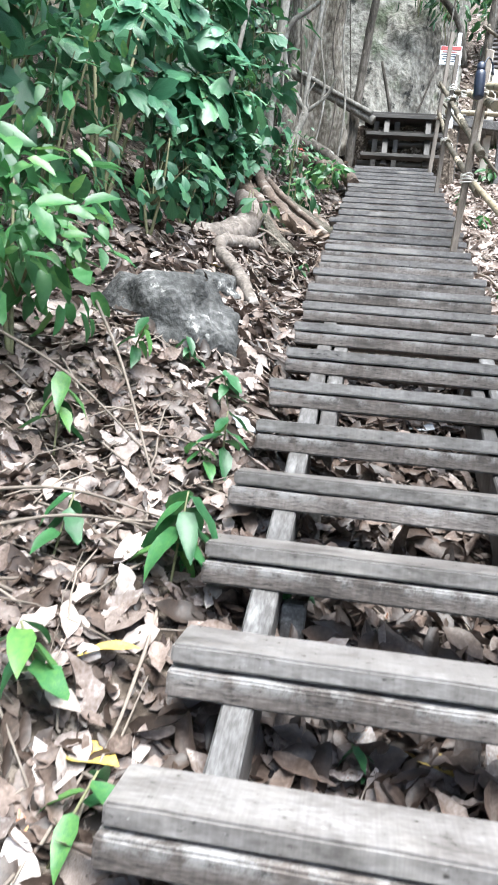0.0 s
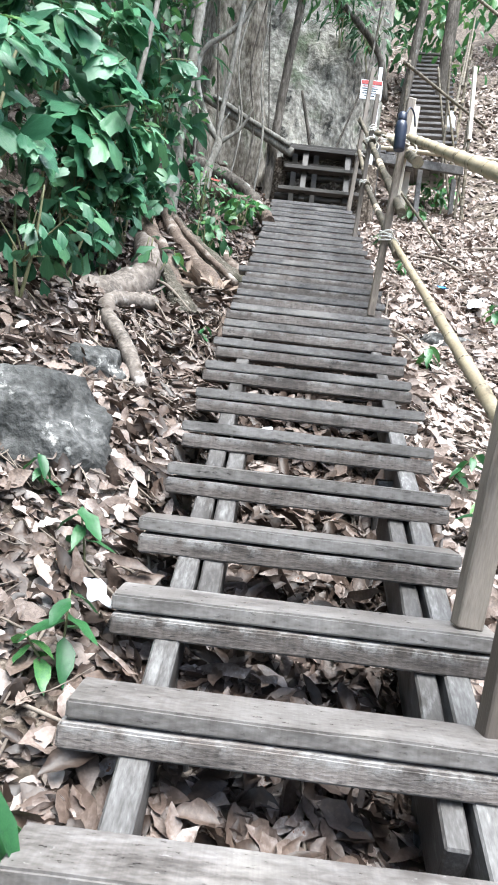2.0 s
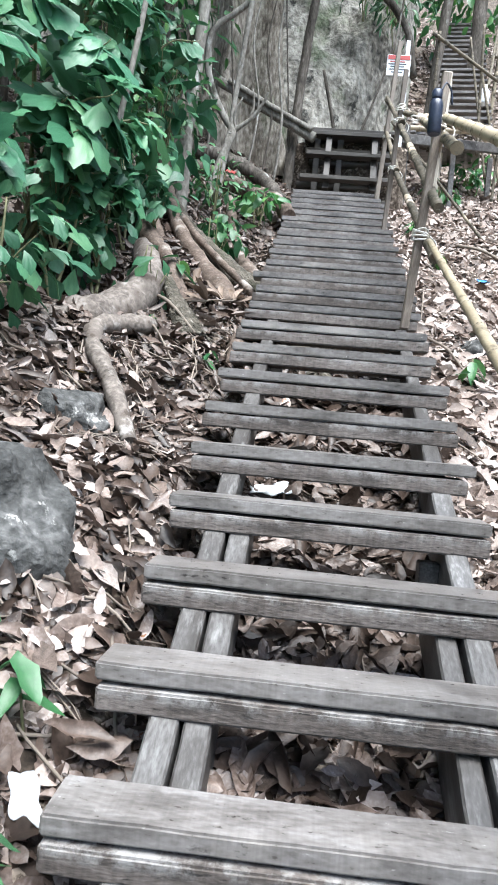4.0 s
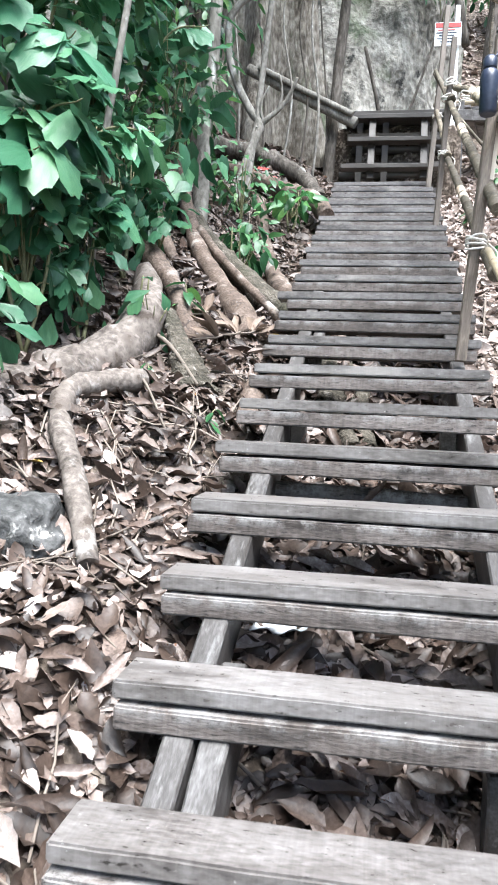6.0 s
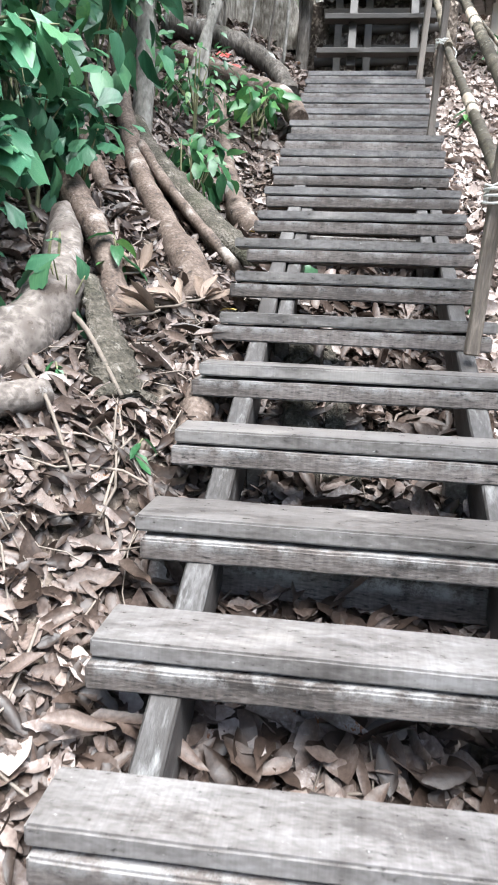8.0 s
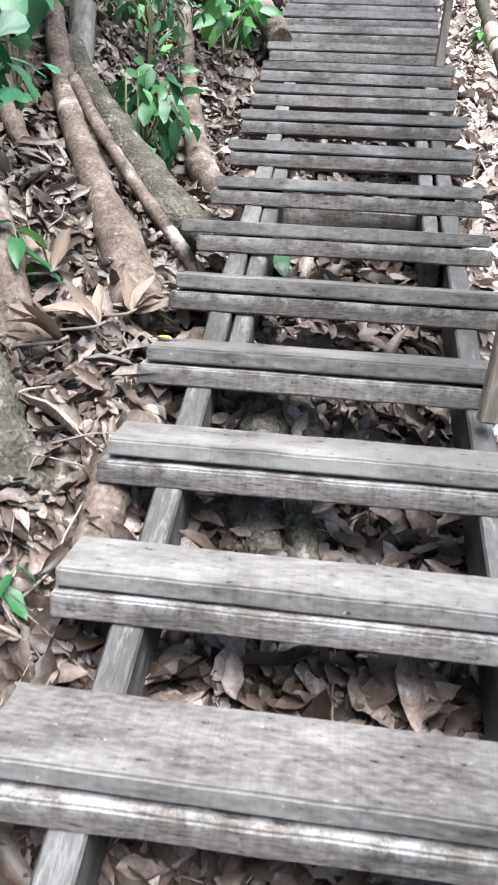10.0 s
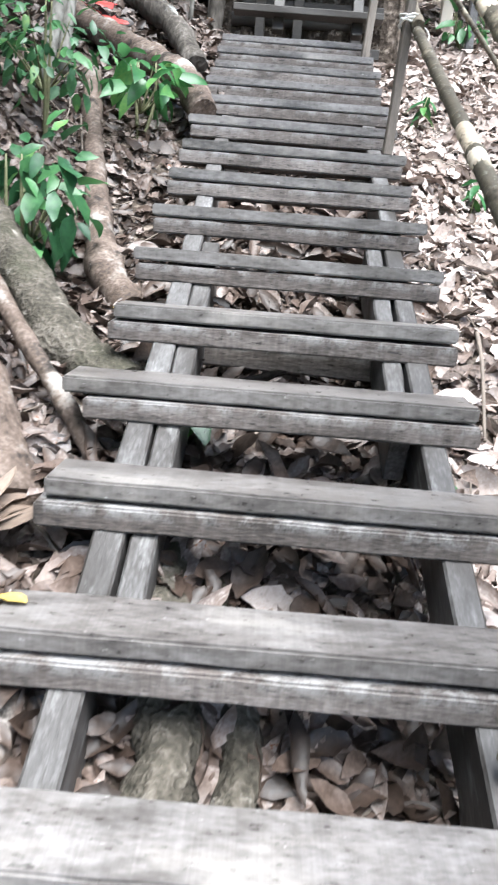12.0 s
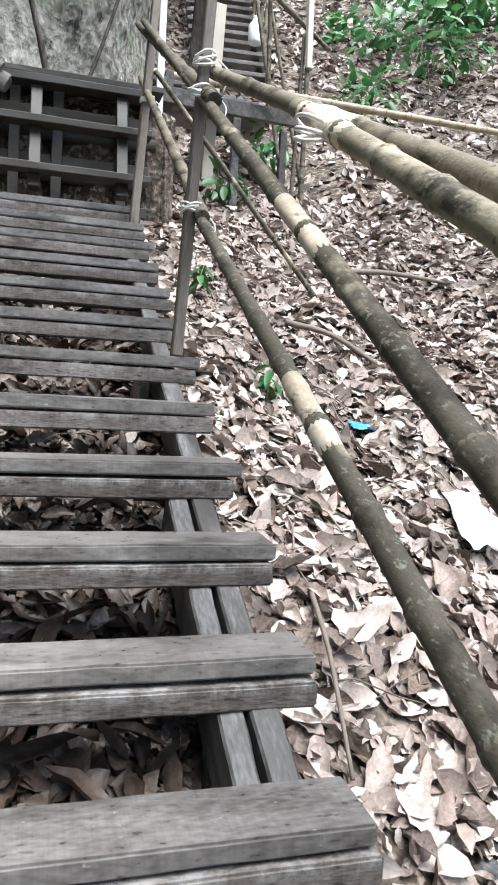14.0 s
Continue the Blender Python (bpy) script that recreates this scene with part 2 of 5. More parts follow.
M_ROOTPALE = mat("dusty_pale_root", [(0.0, (0.05, 0.042, 0.036)), (0.5, (0.15, 0.128, 0.112)), (1.0, (0.30, 0.266, 0.238))], 5, 0.85, 0.6, 40, detail=12,
                 spots=[((0.07, 0.055, 0.045), 5.0, 0.54, 0.64), ((0.35, 0.33, 0.31), 9.0, 0.58, 0.70)], dist=0.015, spec=0.2)
M_MOSSROOT = mat("mossy_root", [(0.0, (0.022, 0.021, 0.015)), (0.5, (0.075, 0.066, 0.052)), (1.0, (0.17, 0.15, 0.125))], 9, 0.85, 1.0, 60, detail=12,
                 spots=[((0.055, 0.054, 0.036), 3.0, 0.54, 0.68), ((0.25, 0.23, 0.2), 18.0, 0.60, 0.68)], dist=0.04, spec=0.2)
M_GIANT = mat("cream_fluted_bark", [(0.0, (0.05, 0.042, 0.034)), (0.4, (0.17, 0.15, 0.125)), (0.75, (0.31, 0.285, 0.245)), (1.0, (0.43, 0.40, 0.355))], 4, 0.9, 1.0, 16, (1.4, 1.4, 0.55), detail=12,
              spots=[((0.06, 0.05, 0.04), 2.2, 0.56, 0.70), ((0.13, 0.16, 0.10), 1.4, 0.58, 0.72)], dist=0.05, spec=0.15)
M_PALEBARK = mat("pale_smooth_bark", [(0.0, (0.07, 0.065, 0.055)), (0.5, (0.19, 0.18, 0.16)), (1.0, (0.33, 0.32, 0.295))], 7, 0.85, 0.8, 40, (1, 1, 0.5), detail=10,
                 spots=[((0.42, 0.43, 0.41), 6.0, 0.58, 0.66), ((0.05, 0.05, 0.04), 5.0, 0.58, 0.68)], dist=0.015, spec=0.2)
M_ROCK = mat("limestone_face", [(0.0, (0.05, 0.05, 0.046)), (0.35, (0.19, 0.18, 0.158)), (0.65, (0.36, 0.345, 0.305)), (1.0, (0.56, 0.54, 0.485))], 1.6, 0.9, 1.0, 11,
             (1, 1, 0.8), detail=14, spots=[((0.13, 0.17, 0.10), 0.9, 0.55, 0.68), ((0.035, 0.035, 0.033), 3.0, 0.60, 0.68), ((0.40, 0.34, 0.25), 0.7, 0.60, 0.72)], dist=0.15, spec=0.2)
M_BOULDER = mat("lichened_boulder", [(0.0, (0.02, 0.02, 0.019)), (0.5, (0.065, 0.065, 0.063)), (1.0, (0.17, 0.167, 0.163))], 5, 0.9, 1.0, 34,
                detail=10, spots=[((0.50, 0.49, 0.46), 5.0, 0.60, 0.65)], dist=0.03, spec=0.2)
M_ROPE = mat("white_rope", [(0.0, (0.5, 0.48, 0.44)), (1.0, (0.78, 0.76, 0.72))], 30, 0.8, 0.5, 200, dist=0.003)
M_DARK = mat("dark_plastic", [(0.0, (0.012, 0.016, 0.03)), (1.0, (0.03, 0.04, 0.07))], 20, 0.35, 0.0)
M_WHITE = mat("white_plastic", [(0.0, (0.62, 0.64, 0.66)), (1.0, (0.82, 0.84, 0.86))], 9, 0.4, 0.3, 40)
M_BLUE = mat("blue_plastic", [(0.0, (0.025, 0.16, 0.48)), (1.0, (0.07, 0.32, 0.70))], 9, 0.35, 0.3, 40)
M_FILM = mat("dirty_plastic_film", [(0.0, (0.22, 0.22, 0.23)), (1.0, (0.45, 0.46, 0.48))], 14, 0.35, 0.3, 60)
M_RED = mat("red_plastic", [(0.0, (0.30, 0.035, 0.03)), (1.0, (0.45, 0.08, 0.07))], 9, 0.4, 0.0)
M_TWIG = mat("dry_twig", [(0.0, (0.07, 0.054, 0.042)), (1.0, (0.27, 0.225, 0.185))], 15, 0.85, 0.4, 80, vary="island", dist=0.004)
M_STEM = mat("green_brown_stem", [(0.0, (0.08, 0.08, 0.04)), (1.0, (0.20, 0.20, 0.10))], 12, 0.7, 0.3, 60, dist=0.004)


# ---- mesh helpers ----
def part(name, bm, material, parent=None, label=""):
    """Links a bmesh as one mesh object under a thing or a part."""
    me = bpy.data.meshes.new(name)
    bm.to_mesh(me)
    bm.free()
    me.materials.append(material)
    ob = new(name, me)
    ob.parent = parent
    if label:
        tagged(ob, label)
    return ob


def cloud(name, verts, faces, material, parent=None, smooth=True):
    """Links arrays of vertices and faces (lists of index tuples) as one mesh object."""
    me = bpy.data.meshes.new(name)
    me.from_pydata(verts, [], faces)
    me.materials.append(material)
    if smooth:
        me.shade_smooth()
    ob = new(name, me)
    ob.parent = parent
    return ob


def empty(name, at, label, category, group="", kind=""):
    ob = new(name)
    ob.location = at
    return tagged(ob, label, category, group, kind)


def board(sx, sy, sz, bevel=0.006, worn=0.0, seed=0, cuts=6, rounds=1):
    """A sawn board along x from its left front bottom corner, with bevelled and slightly uneven edges."""
    rng = random.Random(seed)
    bm = bmesh.new()
    bmesh.ops.create_cube(bm, size=1.0)
    bmesh.ops.scale(bm, vec=(sx, sy, sz), verts=bm.verts)
    long = max((sx, 0), (sy, 1), (sz, 2))[1]
    edges = [e for e in bm.edges if abs((e.verts[0].co - e.verts[1].co)[long]) > 1e-4]
    bmesh.ops.subdivide_edges(bm, edges=edges, cuts=cuts, use_grid_fill=True)
    for v in bm.verts:
        for i in range(3):
            if i != long:
                v.co[i] += rng.uniform(-1, 1) * worn
    sharp = [e for e in bm.edges if len(e.link_faces) == 2 and e.calc_face_angle(0) > 0.7]
    bmesh.ops.bevel(bm, geom=sharp, offset=bevel, segments=rounds, affect="EDGES", clamp_overlap=True)
    return bm


def tube(points, radii, sides=8, wobble=0.0, seed=0, cap=True, flat=1.0):
    """A tapered tube along points; wobble roughens it."""
    rng = random.Random(seed)
    bm = bmesh.new()
    pts = [Vector(p) for p in points]
    rings = []
    side = None
    for i, p in enumerate(pts):
        d = (pts[min(i + 1, len(pts) - 1)] - pts[max(i - 1, 0)]).normalized()
        if side is None:
            side = d.orthogonal().normalized()
        side = (side - d * side.dot(d)).normalized()
        up = d.cross(side)
        r = radii[i] if hasattr(radii, "__len__") else radii
        ring = []
        for s in range(sides):
            a = 2 * math.pi * s / sides
            k = r * (1 + rng.uniform(-wobble, wobble))
            ring.append(bm.verts.new(p + side * math.cos(a) * k + up * math.sin(a) * k * flat))
        rings.append(ring)
    for a, b in zip(rings, rings[1:]):
        for s in range(sides):
            f = bm.faces.new((a[s], a[(s + 1) % sides], b[(s + 1) % sides], b[s]))
            f.smooth = True
    if cap:
        bm.faces.new(rings[0][::-1])
        bm.faces.new(rings[-1])
    return bm


def curve_points(points, n=24):
    """A smooth line through points (Catmull-Rom)."""
    p = [Vector(v) for v in points]
    p = [p[0] * 2 - p[1]] + p + [p[-1] * 2 - p[-2]]
    out = []
    segs = len(p) - 3
    for i in range(n + 1):
        u = i / n * segs
        k = min(int(u), segs - 1)
        t = u - k
        a, b, c, d = p[k:k + 4]
        out.append(0.5 * ((2 * b) + (c - a) * t + (2 * a - 5 * b + 4 * c - d) * t * t + (3 * b - a - 3 * c + d) * t ** 3))
    return out


# ---- ground ----
def ground_z(x, y):
    """The hillside: it climbs with the stair, falls off to the east of it and rises to the west."""
    x, y = np.asarray(x, float), np.asarray(y, float)
    along = np.interp(y, [-900, -60, -14, -3, 11.0, 13.5, 16, 45, 120, 900], [-30, -18, -7.0, -1.45, 5.13, 6.4, 8.3, 33, 60, 90])
    across = np.interp(x, [-900, -60, -14, -8, -4, -2, -1.2, -0.75, -0.35, 0.2, 0.7, 1.7, 3.0, 6.0, 12, 60, 900],
                       [60, 24, 6.5, 3.2, 1.1, 0.28, 0.02, -0.14, -0.33, -0.40, -0.46, -0.62, -0.72, -0.4, 1.6, 20, 50])
    near = np.exp(-((x / 14) ** 2 + ((y - 5) / 22) ** 2))
    b = 0.05 * np.sin(2.3 * x + 1.7 * y) + 0.04 * np.sin(4.1 * x - 3.3 * y + 1) + 0.025 * np.sin(9 * x + 2 * y) * np.sin(7 * y - 3 * x) + 0.012 * np.sin(21 * x + 5) * np.sin(19 * y)
    far = 0.8 * np.sin(0.21 * x + 1) * np.sin(0.17 * y) * (1 - near)
    hollow = 0.30 * np.exp(-((x + 0.95) / 0.42) ** 2 - ((y - 6.8) / 1.25) ** 2)
    return along + across - hollow + b * np.clip(np.abs(x) * 0.5 + 0.35, 0, 1) + far


def spread(lo, hi, step, end):
    """Coordinates with even steps between lo and hi, growing outwards to -end and end."""
    mid = list(np.arange(lo, hi, step))
    out, d, v = [], step, hi
    while v < end:
        out.append(v)
        d *= 1.22
        v += d
    left, d, v = [], step, lo - step
    while v > -end:
        left.append(v)
        d *= 1.22
        v -= d
    return np.array([-end] + left[::-1] + mid + out + [end])


gx, gy = spread(-3.5, 5.0, 0.1, 800), spread(-4, 16, 0.1, 800)
GX, GY = np.meshgrid(gx, gy)
GZ = ground_z(GX, GY)
nx, ny = len(gx), len(gy)
gv = np.stack([GX.ravel(), GY.ravel(), GZ.ravel()], 1).tolist()
gf = [(j * nx + i, j * nx + i + 1, (j + 1) * nx + i + 1, (j + 1) * nx + i) for j in range(ny - 1) for i in range(nx - 1)]
ground = tagged(cloud("ground", gv, gf, M_SOIL), "steep forest hillside of dark soil under dry leaves", "ground", kind="structure")


# ---- staircase ----
stair = empty("wooden_staircase", (0, 0, 0), "long open wooden staircase of grey weathered plank treads", "staircase", kind="structure")
DEPTH, T_UP, T_LOW, GAP = 0.175, 0.046, 0.060, 0.009
long_left = {15: 0.045, 9: 0.02}
rng = random.Random(4)
LAST = 26


def tread(j):
    y, z = RUN * j, RISE * j
    deep = {10: 0.225, 9: 0.20}.get(j, DEPTH + rng.uniform(-0.008, 0.008))
    xl, xr = -HALF + rng.uniform(-0.014, 0.014) - long_left.get(j, 0), HALF + rng.uniform(-0.014, 0.014)
    if j == 5:
        xr -= 0.04
    up = part("tread", board(xr - xl, deep, T_UP, 0.006, 0.0012, seed=j, cuts=10, rounds=2), M_TREAD, stair)
    up.location = ((xl + xr) / 2, y + deep / 2, z - T_UP / 2)
    up.rotation_euler = (rng.uniform(-0.012, 0.012), rng.uniform(-0.004, 0.004), rng.uniform(-0.006, 0.006))
    bl, br = -HALF + rng.uniform(-0.02, 0.012), HALF + rng.uniform(-0.03, 0.01)
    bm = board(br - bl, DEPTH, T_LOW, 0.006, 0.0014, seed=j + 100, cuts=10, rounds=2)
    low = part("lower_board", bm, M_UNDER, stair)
    low.location = ((bl + br) / 2, y + DEPTH / 2 - 0.017, z - T_UP - GAP - T_LOW / 2)
    low.rotation_euler = (rng.uniform(-0.02, 0.02), rng.uniform(-0.004, 0.004), rng.uniform(-0.006, 0.006))


for j in range(-6, LAST + 1):
    tread(j)

SLOPE = math.atan2(RISE, RUN)


def stringer(x, j0, j1, wide=0.075, high=0.18, drop=0.125, seed=0):
    """A beam under the treads from tread j0 to j1."""
    n = math.hypot(RUN, RISE) * (j1 - j0)
    ob = part("stringer", board(wide, n, high, 0.006, 0.002, seed=seed, cuts=20), M_BEAM, stair)
    jm = (j0 + j1) / 2
    ob.location = (x, RUN * jm, RISE * jm - drop - high / 2 * math.cos(SLOPE))
    ob.rotation_euler = (SLOPE, 0, 0)


stringer(-0.385, -6.5, 5.3, seed=1)
stringer(-0.385, 5.3, 15.6, seed=2)
stringer(-0.38, 15.6, 26.3, seed=3)
stringer(-0.30, 4.6, 7.7, 0.07, drop=0.13, seed=4)
stringer(-0.305, 13.4, 18.0, 0.065, drop=0.135, seed=5)
stringer(0.43, -6.5, 8.2, seed=6)
stringer(0.43, 8.2, 18.1, 0.07, seed=7)
stringer(0.44, 18.1, 26.3, seed=8)
stringer(0.345, 2.8, 6.6, 0.06, drop=0.14, seed=9)
stringer(0.35, 15.2, 18.2, 0.06, drop=0.13, seed=10)
# trestle posts under the beams, and a few cross ties
for j in (-3, 2, 3.4, 7, 11.4, 16, 20.5, 25):
    for x in (-0.31, 0.36):
        y = RUN * j + 0.1
        top, foot = RISE * j - 0.16, float(ground_z(x, y)) - 0.15
        ob = part("trestle_leg", board(0.07, 0.075, top - foot, 0.006, 0.002, seed=int(j * 7)), M_BEAM, stair)
        ob.location = (x, y, (top + foot) / 2)
for j in (9.9, 16.2):
    ob = part("cross_tie", board(0.86, 0.05, 0.11, 0.006, 0.002, seed=int(j)), M_UNDER, stair)
    ob.location = (0.03, RUN * j + 0.2, RISE * j - 0.2)
    ob.rotation_euler = (0, 0.02, -0.05)


# ---- handrail ----
def post(x, y, z, top, lean=0.07, size=0.06, seed=0, label="leaning square timber handrail post, weathered grey", skin=None):
    ob = empty("handrail_post", (x, y, z), label, "post", "handrail posts beside the stair")
    h = top - z
    p = part("shaft", board(size, size * 0.85, h, 0.005, 0.002, seed=seed, cuts=10), skin or M_POST, ob)
    p.matrix_basis = pose(lean * h / 2, 0, h / 2, 0, math.degrees(math.atan(lean)), 8)
    return ob


def lashing(parent, at, r=0.045, turns=4, seed=0, tail=True):
    """Turns of white rope round a post and pole."""
    rg = random.Random(seed)
    for k in range(turns):
        pts = []
        tilt, off = rg.uniform(-0.6, 0.6), rg.uniform(-0.02, 0.02)
        for i in range(15):
            a = 2 * math.pi * i / 14
            rr = 0.8 * r * rg.uniform(0.94, 1.1)
            pts.append((at[0] + rr * math.cos(a), at[1] + rr * math.sin(a), at[2] + off + tilt * rr * math.cos(a + k)))
        coil = part("rope_lashing", tube(pts, 0.0055, 6), M_ROPE, parent, "white rope lashing")
    if tail:
        pts = [(at[0] + r, at[1] - 0.02, at[2]), (at[0] + r + 0.04, at[1] - 0.05, at[2] - 0.06), (at[0] + r + 0.01, at[1] - 0.06, at[2] - 0.15)]
        part("rope_tail", tube(curve_points(pts, 8), 0.004, 5), M_ROPE, coil, "loose white rope end")


def bamboo(a, b, r0, r1, seed=0, name="bamboo_rail", label="old bamboo pole lashed along the stair as a rail", category="rail", sag=0.0, bend=0.0, pale=None, skin=None):
    """A bamboo pole from a to b with swollen nodes."""
    rg = random.Random(seed)
    a, b = Vector(a), Vector(b)
    n = (b - a).length
    ob = empty(name, a, label, category, "bamboo poles of the handrail")
    steps = max(int(n / 0.07), 4)
    pts, rad = [], []
    nodes, v = [], rg.uniform(0.1, 0.25)
    while v < n:
        nodes.append(v)
        v += rg.uniform(0.26, 0.36)
    ts = sorted({i / steps for i in range(steps + 1)} | {max(0, min(1, (q + d) / n)) for q in nodes for d in (-0.025, -0.008, 0.008, 0.025)})
    for t in ts:
        p = (b - a) * t
        p.z -= sag * 4 * t * (1 - t)
        p.x += bend * math.sin(t * 5)
        near = min([abs(t * n - q) for q in nodes] or [9])
        pts.append(p)
        rad.append((r0 + (r1 - r0) * t) * (1.13 if near < 0.012 else 1.0))
    culm = part("culm", tube(pts, rad, 12, 0.02, seed), skin or M_BAMBOO, ob)
    # pale: y span where sunlight is painted on as a lighter sleeve
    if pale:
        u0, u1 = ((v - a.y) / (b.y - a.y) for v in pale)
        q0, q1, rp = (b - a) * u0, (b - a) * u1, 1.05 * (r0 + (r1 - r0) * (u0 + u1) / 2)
        part("pale_internode", tube([q0 + (q1 - q0) * i / 6 for i in range(7)], [rp * k for k in (0.96, 1.06, 1.0, 0.99, 1.0, 1.07, 0.96)], 14, 0.02, seed), M_SUNLITCULM, ob, "length of bamboo painted pale for the sun on it")
    for q in nodes:
        t = q / n
        p = (b - a) * t
        p.z -= sag * 4 * t * (1 - t)
        p.x += bend * math.sin(t * 5)
        d = (b - a).normalized() * 0.006
        part("node_ring", tube([p - d, p, p + d], [(r0 + (r1 - r0) * t) * k for k in (1.12, 1.17, 1.12)], 10), M_NODE, culm)
    return ob


posts = {}
posts["a"] = post(0.465, 1.62, RISE * 4, 2.35, 0.10, 0.078, 1)
posts["b"] = post(0.45, 1.28, 0.36, 2.2, 0.10, 0.075, 2)
posts["c"] = post(0.435, 4.84, RISE * 12.3, 3.78, 0.075, 0.052, 3, skin=M_POSTPALE)
posts["d"] = post(0.47, 7.68, RISE * 20, 5.15, 0.05, 0.046, 4)
posts["e"] = post(0.50, 9.75, RISE * 25, 6.5, 0.06, 0.055, 5)
splint = part("pale_splint", board(0.05, 0.035, 0.72, 0.004, 0.002, seed=77), M_PALE, posts["c"], "pale sawn timber tied behind the post")
splint.matrix_basis = pose(0.115, 0.05, 1.26, 0, 3, 6)
lashing(posts["a"], (0.10, 0.0, 0.75), 0.055, 4, 5)
lashing(posts["c"], (0.045, 0, 0.58), 0.06, 5, 1)
lashing(posts["c"], (0.09, 0, 1.28), 0.06, 6, 2)
lashing(posts["d"], (0.035, 0, 0.60), 0.055, 5, 3)
lashing(posts["d"], (0.05, 0, 1.08), 0.06, 6, 4)
lashing(posts["d"], (0.06, 0, 1.22), 0.055, 4, 7)
lashing(posts["e"], (0.06, 0, 0.85), 0.055, 5, 6)

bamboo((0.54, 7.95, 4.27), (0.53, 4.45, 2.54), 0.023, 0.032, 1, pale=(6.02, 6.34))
bamboo((0.53, 4.75, 2.71), (0.53, 1.05, 1.02), 0.020, 0.028, 2, label="yellow bamboo pole lashed along the stair as a rail", skin=M_YELLOWCULM)
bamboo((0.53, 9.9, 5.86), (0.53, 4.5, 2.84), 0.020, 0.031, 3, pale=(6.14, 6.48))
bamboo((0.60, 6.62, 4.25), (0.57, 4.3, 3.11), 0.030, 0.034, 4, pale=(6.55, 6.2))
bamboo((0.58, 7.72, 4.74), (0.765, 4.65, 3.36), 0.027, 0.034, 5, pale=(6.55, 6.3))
bamboo((0.56, 4.75, 3.46), (0.56, 0.9, 1.66), 0.027, 0.034, 6, label="yellow bamboo pole lashed along the stair as a rail", skin=M_YELLOWCULM)
bamboo((0.6, 9.72, 5.48), (2.08, 9.85, 3.88), 0.018, 0.02, 7, label="thin dry pole leaning from the rail to the ground")
bamboo((0.56, 10.2, 5.6), (0.54, 7.6, 4.12), 0.022, 0.03, 8)
bamboo((0.55, 10.4, 6.05), (0.54, 7.5, 4.55), 0.024, 0.032, 9)
lash = posts["d"]
lashing(lash, (0.08, -1.33, 0.55), 0.05, 3, 8, False)

# ---- landing with its steep steps ----
landing = empty("timber_landing", (0.08, 10.0, 4.62), "dark timber landing reached by three wide steep steps", "landing", kind="structure")


def plank(parent, name, cx, cy, cz, sx, sy, sz, material, rx=0, ry=0, rz=0, seed=0):
    ob = part(name, board(sx, sy, sz, 0.005, 0.002, seed=seed), material, parent)
    ob.matrix_basis = Matrix.Translation(-Vector(parent.location)) @ pose(cx, cy, cz, rx, ry, rz)
    return ob


plank(landing, "step", 0.07, 10.16, 4.86, 1.16, 0.16, 0.05, M_STAINED, seed=31)
plank(landing, "step", 0.11, 10.32, 5.23, 1.12, 0.16, 0.05, M_STAINED, seed=32)
plank(landing, "step", 0.12, 10.5, 5.57, 1.10, 0.16, 0.055, M_STAINED, seed=33)
for k in range(5):
    plank(landing, "deck_plank", 0.14, 10.66 + 0.19 * k, 5.67, 1.3, 0.18, 0.045, M_STAINED, seed=34 + k)
for x in (-0.16, 0.46):
    plank(landing, "step_stringer", x, 10.35, 5.15, 0.085, 0.07, 0.92, M_STAINED, -22, 0, 0, seed=40)
for x in (-0.32, 0.0, 0.5):
    plank(landing, "landing_post", x, 10.75, 5.0, 0.08, 0.08, 1.25, M_STAINED, seed=41)
for z, y in ((5.42, 10.72), (5.08, 10.78), (4.76, 10.8)):
    plank(landing, "cross_beam", 0.12, y, z, 1.2, 0.06, 0.08, M_STAINED, seed=42)
for x in (-0.42, 0.62):
    plank(landing, "landing_post", x, 11.5, 5.1, 0.08, 0.08, 1.1, M_STAINED, seed=43)

# added soil block, stands in for the dark hollow under the deck
bank = empty("hollow_backing", (0.1, 11.15, 4.4), "added soil block standing for the dark hollow under the landing deck", "bank", kind="structure")
bm = board(1.7, 0.5, 1.2, 0.05, 0.04, seed=47, cuts=14)
part("bank_face", bm, M_SOIL, bank).location = (0, 0, 0.6)
for k, (x, z) in enumerate(((0.05, 4.98), (0.2, 5.3))):
    p = part("log_beam", tube([(-0.62, 0, 0), (0, 0.01, 0.01), (0.58, 0, 0.02)], 0.055, 12, 0.05, 48 + k), M_STAINED, landing)
    p.location = Vector((x, 10.86, z)) - Vector(landing.location)

# ---- walkway to the upper flight ----
walkway = empty("timber_walkway", (1.6, 12.3, 6.3), "raised timber walkway with a low bamboo rail", "walkway", kind="structure")
for k in range(9):
    plank(walkway, "deck_plank", 1.0 + 0.17 * k, 12.2 + 0.16 * k, 6.15 + 0.045 * k, 0.16, 1.2, 0.04, M_TREAD, 0, 0, -12, seed=50 + k)
for x, y in ((1.0, 11.75), (1.8, 12.3), (2.5, 12.9), (2.5, 13.9)):
    g = float(ground_z(x, y))
    plank(walkway, "walkway_post", x, y, (g + 6.35) / 2 - 0.1, 0.08, 0.08, 6.3 - g + 0.1, M_BEAM, seed=60)
plank(walkway, "edge_beam", 1.7, 11.98, 6.12, 1.9, 0.08, 0.14, M_BEAM, 0, -8, 28, seed=61)

flight = empty("upper_staircase", (2.4, 15.5, 8.1), "distant steep flight of dark wooden steps up the hill", "staircase", kind="structure")
for k in range(20):
    u = k / 19
    x, y, z = 2.40 + 0.62 * u, 15.3 + 5.6 * u, 7.75 + 5.0 * u
    plank(flight, "tread", x, y, z, 1.12, 0.24, 0.055, M_TREAD, 0, 0, -6, seed=70 + k)
